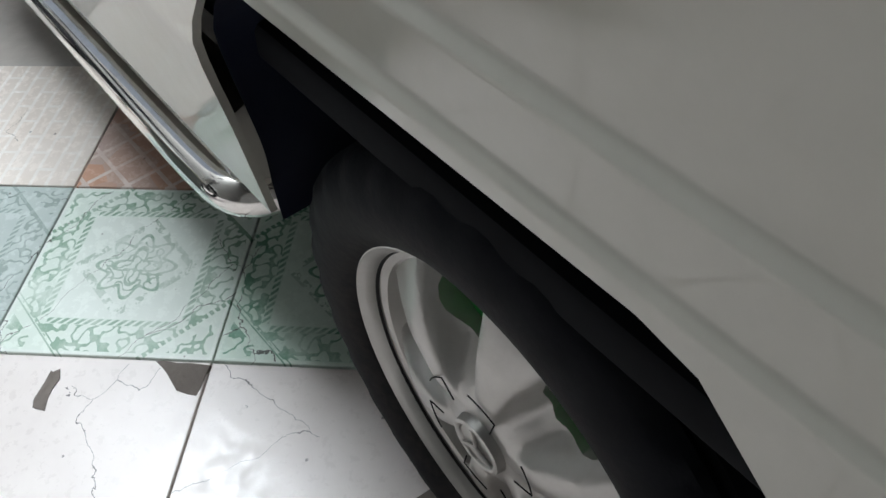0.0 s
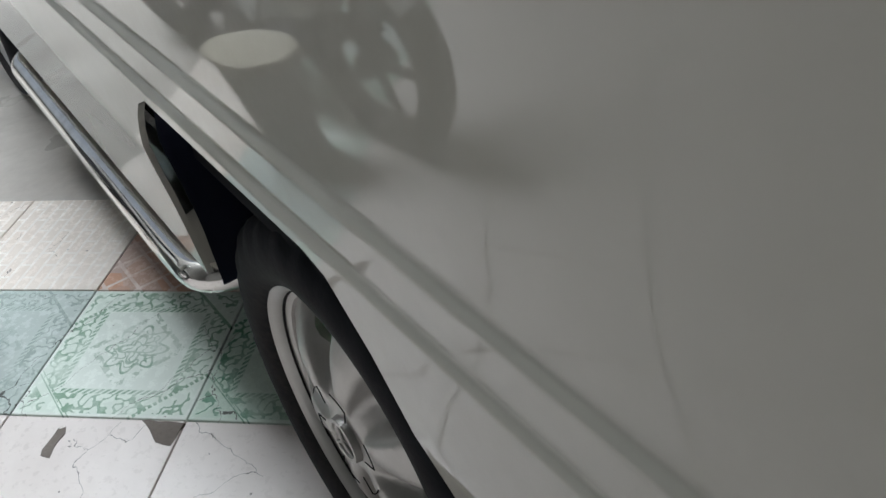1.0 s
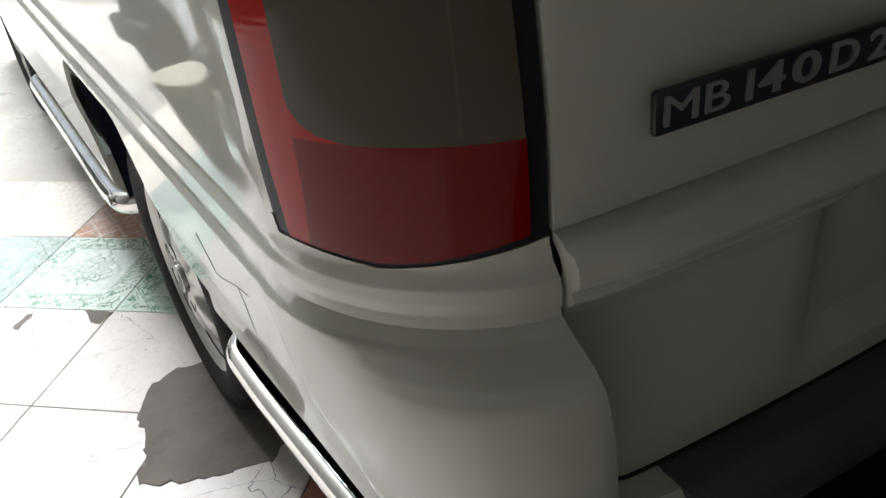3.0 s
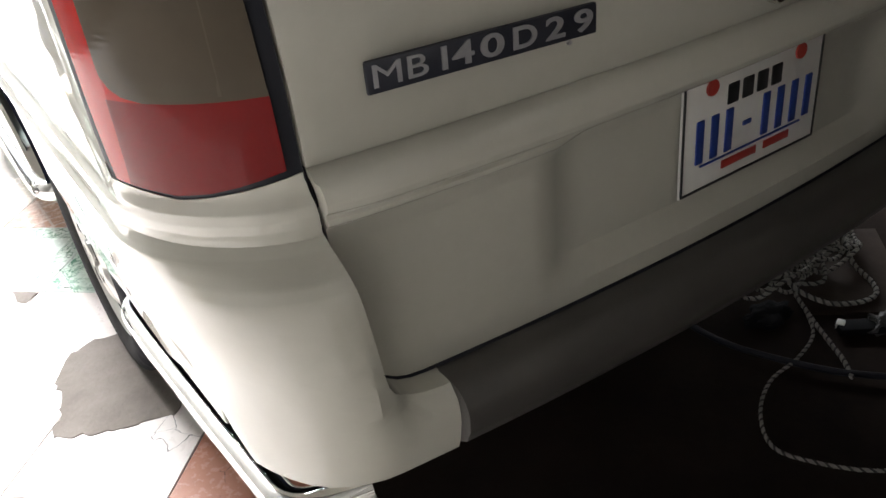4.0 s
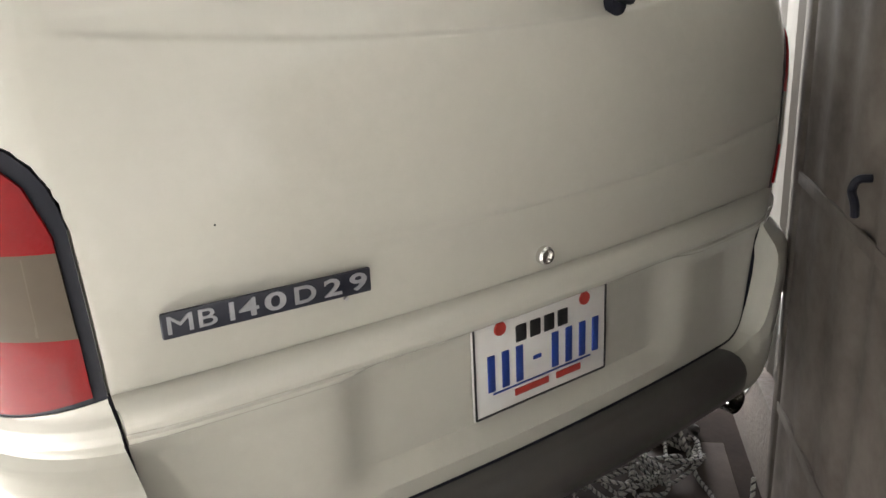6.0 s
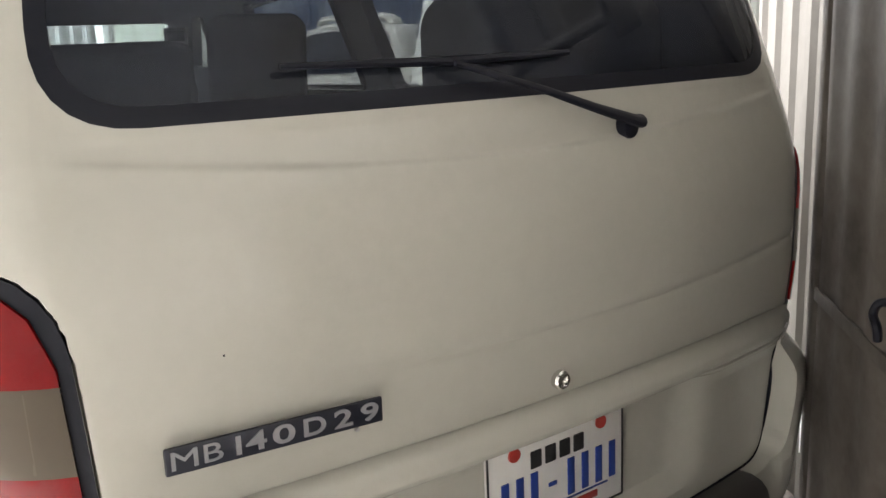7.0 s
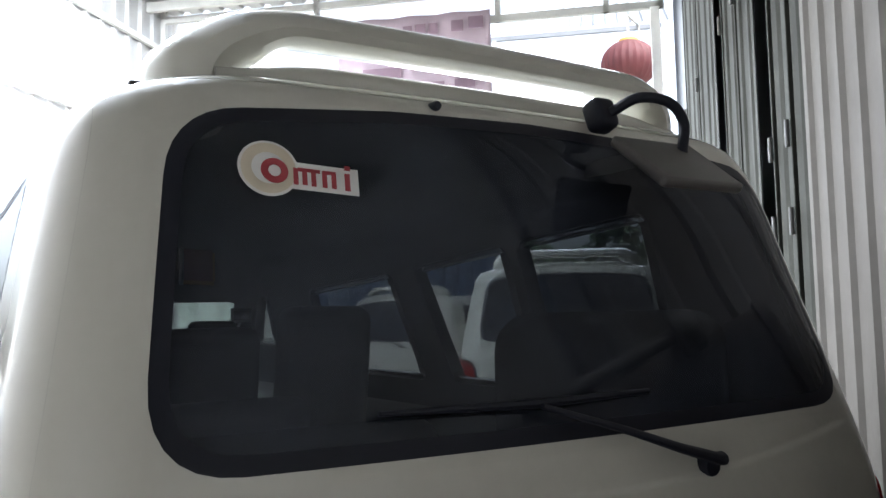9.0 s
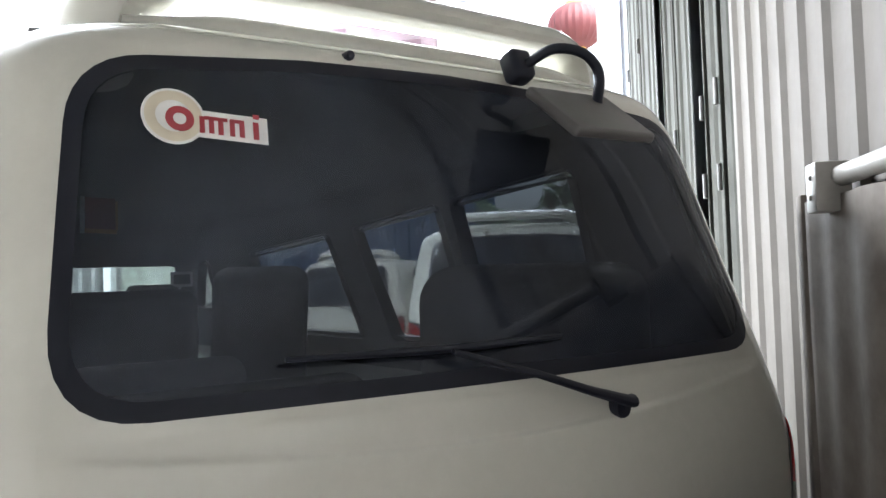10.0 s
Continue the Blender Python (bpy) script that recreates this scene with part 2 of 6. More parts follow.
def cut(bm, poly, axes, keep):
    """Cut a convex outline, seen along the third axis, into the faces that keep() accepts; returns the faces inside."""
    i, j = axes
    lo = [min(p[k] for p in poly) - 0.06 for k in (0, 1)]
    hi = [max(p[k] for p in poly) + 0.06 for k in (0, 1)]
    cx, cy = sum(p[0] for p in poly) / len(poly), sum(p[1] for p in poly) / len(poly)

    def near(f):
        xs, ys = [v.co[i] for v in f.verts], [v.co[j] for v in f.verts]
        return max(xs) > lo[0] and min(xs) < hi[0] and max(ys) > lo[1] and min(ys) < hi[1] and keep(f.calc_center_median())

    planes = []
    for p, q in zip(poly, poly[1:] + poly[:1]):
        dx, dy = q[0] - p[0], q[1] - p[1]
        if abs(dx) + abs(dy) < 1e-6:
            continue
        no = Vector((0, 0, 0))
        no[i], no[j] = dy, -dx
        no.normalize()
        co = Vector((0, 0, 0))
        co[i], co[j] = p
        mid = Vector((0, 0, 0))
        mid[i], mid[j] = cx, cy
        if (mid - co).dot(no) > 0:
            no = -no
        planes.append((co, no))
        fs = [f for f in bm.faces if near(f)]
        geom = list({v for f in fs for v in f.verts} | {e for f in fs for e in f.edges}) + fs
        bmesh.ops.bisect_plane(bm, geom=geom, dist=1e-5, plane_co=co, plane_no=no)
    res = []
    for f in bm.faces:
        c = f.calc_center_median()
        if keep(c) and all((c - co).dot(no) < 1e-5 for co, no in planes):
            res.append(f)
    return res


def within(f, poly):
    """Whether a face lies inside a convex outline, seen from behind."""
    c = f.calc_center_median()
    s = [(q[0] - p[0]) * (c.z - p[1]) - (q[1] - p[1]) * (c.x - p[0]) for p, q in zip(poly, poly[1:] + poly[:1])]
    return all(v > -1e-6 for v in s) or all(v < 1e-6 for v in s)


def detach(bm, faces):
    """Take faces out of a mesh into a new one."""
    bm.faces.index_update()
    ids = {f.index for f in faces}
    other = bm.copy()
    bmesh.ops.delete(other, geom=[f for f in other.faces if f.index not in ids], context="FACES")
    bmesh.ops.delete(bm, geom=faces, context="FACES")
    return other


def rim(bm, depth, where=None, direction=None):
    """Turn the open edges inwards, so that a sheet shows its thickness."""
    bm.normal_update()
    es = [e for e in bm.edges if e.is_boundary and (where is None or where((e.verts[0].co + e.verts[1].co) / 2))]
    no = {v: v.normal.copy() for e in es for v in e.verts}
    made = bmesh.ops.extrude_edge_only(bm, edges=es)["geom"]
    nv = [g for g in made if isinstance(g, bmesh.types.BMVert)]
    for v in nv:
        old = None
        for e in v.link_edges:
            o = e.other_vert(v)
            if o in no:
                old = o
        v.co += (Vector(direction) * depth) if direction else (-no[old] * depth if old else Vector())


def tidy(bm):
    """Drop slivers that cuts have left."""
    bmesh.ops.remove_doubles(bm, verts=list(bm.verts), dist=0.0012)
    bmesh.ops.dissolve_degenerate(bm, edges=list(bm.edges), dist=0.0006)


def shrink(bm, gap):
    """Take a narrow strip off all open edges of a sheet."""
    r = bmesh.ops.inset_region(bm, faces=list(bm.faces), thickness=gap, use_boundary=True, use_even_offset=False)
    bmesh.ops.delete(bm, geom=r["faces"], context="FACES")


def lettering(name, text, size, material, parent, m, depth=0.0015, spread=1.0, bold=0.0):
    """Raised letters; the text becomes a mesh, with its foot at the pose m."""
    cu = bpy.data.curves.new(name, "FONT")
    cu.body, cu.size, cu.extrude, cu.space_character, cu.offset = text, size, depth, spread, bold
    cu.align_x, cu.align_y = "CENTER", "CENTER"
    tmp = new(name + "_text", cu)
    me = bpy.data.meshes.new_from_object(tmp.evaluated_get(bpy.context.evaluated_depsgraph_get()))
    bpy.data.objects.remove(tmp)
    me.materials.clear()
    me.materials.append(material)
    ob = new(name, me)
    ob.parent = parent
    ob.matrix_basis = m
    return ob


# ---------------------------------------------------------------- the van
def table(rows, z):
    xs, ys = zip(*rows)
    return float(np.interp(z, xs, ys))


HALF = [(0.44, 0.905), (0.62, 0.900), (0.80, 0.905), (1.00, 0.915), (1.25, 0.915), (1.42, 0.906), (1.65, 0.866), (1.85, 0.830), (1.97, 0.803), (2.03, 0.768), (2.068, 0.70), (2.090, 0.58), (2.10, 0.30), (2.105, 0.02)]
REAR = [(0.44, 0.03), (0.62, 0.018), (0.80, 0.012), (0.95, 0.0), (1.08, -0.010), (1.20, -0.010), (1.30, 0.005), (1.40, 0.035), (1.475, 0.060), (1.72, 0.140), (2.02, 0.240), (2.052, 0.265), (2.078, 0.32), (2.093, 0.42), (2.10, 0.75), (2.105, 1.2)]
NOSE = [(0.44, 4.95), (1.05, 4.95), (1.18, 4.82), (1.30, 4.62), (1.95, 4.02), (2.05, 3.85), (2.09, 3.6), (2.105, 3.2)]
LEVELS = ([0.46, 0.48] + [0.50 + 0.02 * k for k in range(15)] + [0.79, 0.80, 0.803, 0.806, 0.81, 0.814, 0.817, 0.82, 0.83] + [0.845, 0.852, 0.858, 0.864, 0.87, 0.878, 0.886, 0.894, 0.902, 0.912, 0.922, 0.932, 0.938, 0.942, 0.946, 0.952, 0.96]
          + [1.0, 1.04, 1.07, 1.08, 1.09, 1.10, 1.12, 1.16, 1.20, 1.25, 1.29, 1.33] + [1.36 + 0.01 * k for k in range(10)] + [1.475 + 0.045 * k for k in range(11)]
          + [1.96, 1.98, 2.00, 2.02, 2.035, 2.05, 2.06, 2.07, 2.078, 2.085, 2.09, 2.095, 2.10, 2.105])
LEVELS = sorted(set(LEVELS + [0.835, 0.84, 0.8745, 0.882, 0.89, 0.908, 0.916, 0.9485, 0.9505, 1.076, 1.083, 1.096, 1.106, 1.113, 1.13, 1.145] + [1.365 + 0.01 * k for k in range(9)]))
LEVELS = sorted(set(LEVELS + [0.8315, 0.8335, 0.836, 0.8385, 0.841, 0.8435, 0.846, 0.892, 0.8945, 0.897, 0.8995, 0.904, 0.906] + [round(1.372 + 0.0025 * k, 4) for k in range(26)]))
SIDE_Y = 40


def curve(rows, z):
    """A smooth line through the rows, without overshoot."""
    xs, ys = zip(*rows)
    z = min(max(z, xs[0]), xs[-1])
    i = max(0, min(len(xs) - 2, next((k for k in range(len(xs)) if xs[k] > z), len(xs)) - 1))
    slope = [(ys[k + 1] - ys[k]) / (xs[k + 1] - xs[k]) for k in range(len(xs) - 1)]

    def tangent(k):
        if k in (0, len(xs) - 1):
            return slope[0] if k == 0 else slope[-1]
        a, b = slope[k - 1], slope[k]
        return 0.0 if a * b <= 0 else 2 * a * b / (a + b)

    h = xs[i + 1] - xs[i]
    t = (z - xs[i]) / h
    return (1 + 2 * t) * (1 - t) ** 2 * ys[i] + t * (1 - t) ** 2 * h * tangent(i) + t * t * (3 - 2 * t) * ys[i + 1] + t * t * (t - 1) * h * tangent(i + 1)



def smooth(a, b, x):
    t = max(0.0, min(1.0, (x - a) / (b - a)))
    return t * t * (3 - 2 * t)


def swell(x, z, corner, side):
    """How far the sheet metal stands proud of the plain hull: ledge, number plate recess, swages, mouldings."""
    d = 0.0
    if side < 1:
        if corner:
            ax = abs(x)
            ledge = table([(0.858, 0.0), (0.8745, 0.007), (0.890, 0.009), (0.905, 0.008), (0.922, 0.0)], z)
            bulge = table([(0.44, 0.036), (0.47, 0.052), (0.52, 0.062), (0.62, 0.066), (0.74, 0.065), (0.78, 0.061), (0.80, 0.056), (0.817, 0.046), (0.83, 0.033), (0.845, 0.016), (0.858, 0.004), (0.87, 0.0)], z)
            lip = table([(0.44, 0.036), (0.47, 0.050), (0.53, 0.058), (0.56, 0.052), (0.576, 0.040), (0.59, 0.026), (0.62, 0.022), (0.70, 0.040), (0.80, 0.056), (0.87, 0.0)], z)
            low = lip + (bulge - lip) * smooth(0.655, 0.735, ax)
        else:
            ledge = table([(0.860, 0.0), (0.866, 0.004), (0.870, 0.015), (0.8745, 0.021), (0.880, 0.023), (0.884, 0.022), (0.887, 0.018), (0.890, 0.022), (0.896, 0.034), (0.908, 0.039), (0.922, 0.038), (0.934, 0.031), (0.942, 0.020), (0.946, 0.010), (0.9485, -0.004), (0.9505, -0.004), (0.952, 0.0)], z) * (1 - (0.3 if x < 0 else 0.62) * smooth(0.66, 0.745, abs(x)))
            low = -0.006 * smooth(0.86, 0.83, z)
            rec = smooth(-0.42, -0.335, x) * smooth(0.46, 0.36, x) * smooth(0.618, 0.66, z) * smooth(0.90, 0.86, z)
            low -= 0.030 * rec
            s1 = z - (1.376 + 0.10 * x * x)
            low -= 0.006 * smooth(-0.005, 0.005, s1) * smooth(1.465, 1.44, z) * smooth(0.74, 0.66, abs(x))
            s2 = z - (1.073 + 0.09 * (x - 0.1) ** 2)
            low -= 0.0045 * math.exp(-(s2 / 0.007) ** 2) * smooth(-0.55, -0.2, x)
        d += (ledge + low) * (1 - side)
    if side > 0:
        m1 = 0.008 * smooth(0.904, 0.892, z)
        m2 = 0.007 * smooth(0.845, 0.833, z)
        low = table([(0.44, -0.03), (0.60, -0.012), (0.70, 0.0)], z)
        d += (m1 + m2 + low) * side
    return d


def tuck(x, y, z):
    """How far the lower rear corner draws in from the side."""
    return 0.035 * smooth(0.80, 0.55, z) * smooth(0.34, 0.08, y) * smooth(0.64, 0.86, x)


def hull_ring(z, ends):
    w, y0, y1 = curve(HALF, z), curve(REAR, z), curve(NOSE, z)
    wc = min(0.20, w * 0.5)
    xc, rc = w - wc, 0.23 * min(1.0, w / 0.8)
    half = []

    def rear_y(x):
        return y0 + 0.045 * (x / 0.74) ** 2

    for k in range(26):
        x = xc * k / 26
        half.append((x, rear_y(x), (0.0, -1.0), abs(x) > 0.74, 0.0))
    for k in range(14):
        a = math.pi / 2 * k / 13
        x = xc + wc * math.sin(a)
        y = rear_y(x) + rc * (1 - math.cos(a))
        half.append((x, y, (math.sin(a), -math.cos(a)), x > 0.74, smooth(0.70, 1.0, a / (math.pi / 2)) if z > 0.84 else smooth(0.28, 0.86, a / (math.pi / 2))))
    ya = half[-1][1]
    yb = y1 - 0.25
    for k in range(1, SIDE_Y + 1):
        y = ya + (yb - ya) * (k / SIDE_Y)
        half.append((w, y, (1.0, 0.0), True, 1.0))
    for k in range(1, 8):
        a = math.pi / 2 * k / 7
        half.append((w - 0.25 * min(1, w / 0.8) * (1 - math.cos(a)), yb + 0.22 * math.sin(a), (math.cos(a), math.sin(a)), True, 1.0 - k / 7))
    xe = half[-1][0]
    for k in range(1, 9):
        half.append((xe * (1 - k / 8), yb + 0.22 + 0.03 * (k / 8), (0.0, 1.0), False, 1.0))
    pts = []
    for x, y, n, corner, side in half:
        front = y > y1 - 0.3
        d = 0.0 if front else swell(x, z, ends and abs(x) > 0.55, side)
        pts.append((x + n[0] * d - tuck(x, y, z), y + n[1] * d, z))
    left = []
    for (x, y, n, corner, side) in half[1:-1]:
        front = y > y1 - 0.3
        d = 0.0 if front else swell(-x, z, ends and abs(x) > 0.55, side)
        left.append((-(x + n[0] * d - tuck(x, y, z)), y + n[1] * d, z))
    return pts + left[::-1]


def hull(ends):
    """The closed hull; with ends, its lower rear corners swell into bumper ends."""
    bm = bmesh.new()
    rows = [[bm.verts.new(p) for p in hull_ring(z, ends)] for z in LEVELS]
    n = len(rows[0])
    for q, w in zip(rows, rows[1:]):
        for j in range(n):
            bm.faces.new((q[j], q[(j + 1) % n], w[(j + 1) % n], w[j]))
    bm.faces.new(rows[-1])
    bmesh.ops.recalc_face_normals(bm, faces=list(bm.faces))
    return bm


def mirror_x(poly):
    return [(-x, z) for x, z in poly][::-1]


AXLES = (1.268, 3.75)
LAMP = [(-0.742, 0.946), (-0.752, 1.19), (-0.756, 1.218), (-0.764, 1.246), (-0.777, 1.271), (-0.795, 1.291), (-0.819, 1.306), (-0.85, 1.315), (-1.0, 1.325), (-1.0, 0.945), (-0.86, 0.922), (-0.83, 0.927), (-0.785, 0.937)]
LAMP_IN = [(-0.759, 0.955), (-0.768, 1.185), (-0.788, 1.250), (-0.817, 1.283), (-0.858, 1.300), (-1.0, 1.308), (-1.0, 0.953), (-0.86, 0.931), (-0.832, 0.935), (-0.795, 0.945)]
ARCH = [(1.450, 0.817), (1.06, 0.820), (1.022, 0.811), (0.970, 0.761), (0.885, 0.647), (0.86, 0.58), (0.84, 0.40), (1.583, 0.40), (1.590, 0.52), (1.596, 0.59), (1.597, 0.63), (1.592, 0.668), (1.579, 0.702), (1.557, 0.735), (1.527, 0.768), (1.490, 0.799)]
WINDOW = rounded_poly([(-0.748, 1.462), (0.748, 1.462), (0.672, 1.990), (0.30, 2.020), (0.0, 2.028), (-0.30, 2.020), (-0.672, 1.990)], [0.13, 0.13, 0.11, 0, 0, 0, 0.11], 7)
WINDOW_IN = rounded_poly([(-0.720, 1.489), (0.720, 1.489), (0.650, 1.967), (0.30, 1.997), (0.0, 2.005), (-0.30, 1.997), (-0.650, 1.967)], [0.11, 0.11, 0.092, 0, 0, 0, 0.092], 7)


def wheel(parent):
    """Tyre on a cast rim of five broad spokes, brake drum behind it; its axle along x, its outer face to -x."""
    w = new("wheel")
    w.parent = parent
    bm = bmesh.new()
    prof = [(-0.035, 0.215), (-0.048, 0.226), (-0.058, 0.236), (-0.066, 0.250), (-0.070, 0.268), (-0.070, 0.285), (-0.067, 0.302), (-0.062, 0.316), (-0.055, 0.326), (-0.046, 0.331), (-0.036, 0.333), (-0.034, 0.326), (-0.026, 0.326), (-0.024, 0.334), (0.010, 0.335), (0.011, 0.327), (0.020, 0.327), (0.021, 0.335), (0.052, 0.334), (0.054, 0.326), (0.062, 0.326), (0.064, 0.333), (0.10, 0.326), (0.12, 0.29), (0.12, 0.24), (0.09, 0.215)]
    rings = lathe(bm, prof, 120, "x")
    for i in (6, 7, 8):
        for k, v in enumerate(rings[i]):
            if k % 4 in (0, 1):
                v.co.y *= 0.978
                v.co.z *= 0.978
    for i in (13, 16, 9, 12):
        for k, v in enumerate(rings[i]):
            if (k + i) % 5 == 0:
                v.co.y *= 0.985
                v.co.z *= 0.985
    bmesh.ops.recalc_face_normals(bm, faces=list(bm.faces))
    ty = part("tyre", bm, TYRE, w, "black rubber tyre dulled with dust")
    # raised marks round the side wall
    bm = bmesh.new()
    rng = random.Random(5)
    for base in (0.35, 1.5, 2.6, 3.7, 4.75, 5.7):
        for k in range(7):
            a = base + k * 0.055
            m = Matrix.Rotation(a, 4, "X") @ Matrix.Translation((-0.0700, 0, 0.272))
            box(bm, (0, 0, 0), (0.003, 0.008 + 0.004 * rng.random(), 0.020), 0, None)
            vs = [v for v in bm.verts if v.index == -1]
            bm.verts.index_update()
            bmesh.ops.transform(bm, matrix=m, verts=vs)
    part("sidewall_marks", bm, TYRE, ty)
    # rim: barrel and lip
    bm = bmesh.new()
    lathe(bm, [(0.09, 0.205), (-0.012, 0.196), (-0.030, 0.206), (-0.034, 0.216), (-0.046, 0.221), (-0.050, 0.226), (-0.055, 0.231), (-0.054, 0.236), (-0.046, 0.236), (-0.040, 0.228), (-0.034, 0.22)], 96, "x")
    bmesh.ops.recalc_face_normals(bm, faces=list(bm.faces))
    rm = part("rim", bm, ALLOY, w, "dull silver cast alloy rim with five broad spokes")
    # spoke face: a dished disc with six openings
    PH = radians(24)
    bm = bmesh.new()
    rows = []
    for r in [0.0, 0.015, 0.028, 0.036, 0.042, 0.05, 0.06, 0.072, 0.085, 0.10, 0.115, 0.13, 0.145, 0.16, 0.175, 0.188, 0.198, 0.206]:
        row = []
        for k in range(168):
            t = 2 * math.pi * k / 168
            s = math.cos(6 * (t - PH))
            dome = table([(0, -0.060), (0.045, -0.058), (0.09, -0.053), (0.14, -0.046), (0.18, -0.036), (0.206, -0.024)], r)
            dish = 0.034 * smooth(0.05, 0.13, r) * smooth(-0.5, 0.9, s) - 0.010 * smooth(0.04, 0.09, r) * smooth(0.2, 0.13, r) * math.sqrt(max(0.0, -s))
            flute = 0.0015 * math.exp(-((s + 0.25) / 0.16) ** 2) * smooth(0.045, 0.075, r) * smooth(0.19, 0.14, r)
            row.append(bm.verts.new((dome + dish + flute, r * math.sin(t), r * math.cos(t))))
        rows.append(row)
    for q, u in zip(rows, rows[1:]):
        for j in range(168):
            bm.faces.new((q[j], q[(j + 1) % 168], u[(j + 1) % 168], u[j]))
    bmesh.ops.remove_doubles(bm, verts=rows[0], dist=1e-5)
    for k in range(6):
        t = PH + 2 * math.pi * k / 6
        oval = []
        for j in range(20):
            a = 2 * math.pi * j / 20
            rr, tt = 0.153 + 0.041 * math.cos(a), 0.039 * math.sin(a) * (1 + 0.30 * math.cos(a))
            oval.append((rr * math.sin(t) + tt * math.cos(t), rr * math.cos(t) - tt * math.sin(t)))
        fs = cut(bm, oval, (1, 2), lambda c: True)
        bmesh.ops.delete(bm, geom=fs, context="FACES")
    bmesh.ops.recalc_face_normals(bm, faces=list(bm.faces))
    rim(bm, 0.028, lambda c: math.hypot(c.y, c.z) < 0.2, (1, 0, 0))
    part("spoke_face", bm, ALLOY, rm)
    for k in range(6):
        bm = bmesh.new()
        t = PH + 2 * math.pi * (k + 0.5) / 6
        lathe(bm, [(-0.052, 0.0), (-0.052, 0.007), (-0.047, 0.010), (-0.03, 0.010)], 6, "x")
        bmesh.ops.translate(bm, vec=(-0.004, 0.062 * math.sin(t), 0.062 * math.cos(t)), verts=list(bm.verts))
        part("wheel_bolt", bm, DARK, rm)
    for k in range(6):
        t = PH + 2 * math.pi * (k + 0.5) / 6
        bm = bmesh.new()
        arc = [(-0.0650, 0.084 * math.sin(t + a), 0.084 * math.cos(t + a)) for a in np.linspace(-0.24, 0.24, 7)]
        arc = [(-0.0655, 0.058 * math.sin(t - 0.28), 0.058 * math.cos(t - 0.28))] + arc
        tube(bm, arc, 0.0009, 6)
        part("bolt_pocket_seam", bm, DARK, rm)
    bm = bmesh.new()
    lathe(bm, [(-0.0655, 0.0), (-0.0660, 0.026), (-0.0685, 0.028), (-0.0695, 0.031), (-0.0685, 0.035), (-0.058, 0.037)], 40, "x")
    for k in range(3):
        t = 2 * math.pi * k / 3 + 0.2
        tube(bm, [(-0.068, 0, 0), (-0.068, 0.028 * math.sin(t), 0.028 * math.cos(t))], 0.0022, 6)
    part("hub_emblem", bm, ALLOY, rm, "plain round hub emblem")
    bm = bmesh.new()
    lathe(bm, [(-0.002, 0.0), (-0.002, 0.165), (0.008, 0.182), (0.08, 0.182)], 48, "x")
    bmesh.ops.recalc_face_normals(bm, faces=list(bm.faces))
    part("brake_drum", bm, DRUM, w, "green painted brake drum behind the spokes")
    return w


def seat(parent, name, c, width, height, headrests):
    """A bench seat of cushion, backrest and headrests."""
    s = new(name)
    s.parent = parent
    s.location = c
    bm = bmesh.new()
    box(bm, (0, 0.22, 0.0), (width, 0.46, 0.16), 0.05, None, 3)
    part("seat_cushion", bm, DARK, s)
    bm = bmesh.new()
    box(bm, (0, 0, height / 2), (width, 0.14, height), 0.066, Matrix.Rotation(radians(8), 4, "X"), 4)
    part("backrest", bm, DARK, s)
    for x in headrests:
        bm = bmesh.new()
        box(bm, (x, -0.06, height + 0.10), (0.27, 0.09, 0.17), 0.04, None, 3)
        tube(bm, [(x - 0.06, -0.04, height - 0.05), (x - 0.06, -0.06, height + 0.05)], 0.007, 8)
        tube(bm, [(x + 0.06, -0.04, height - 0.05), (x + 0.06, -0.06, height + 0.05)], 0.007, 8)
        part("headrest", bm, DARK, s)
    return s


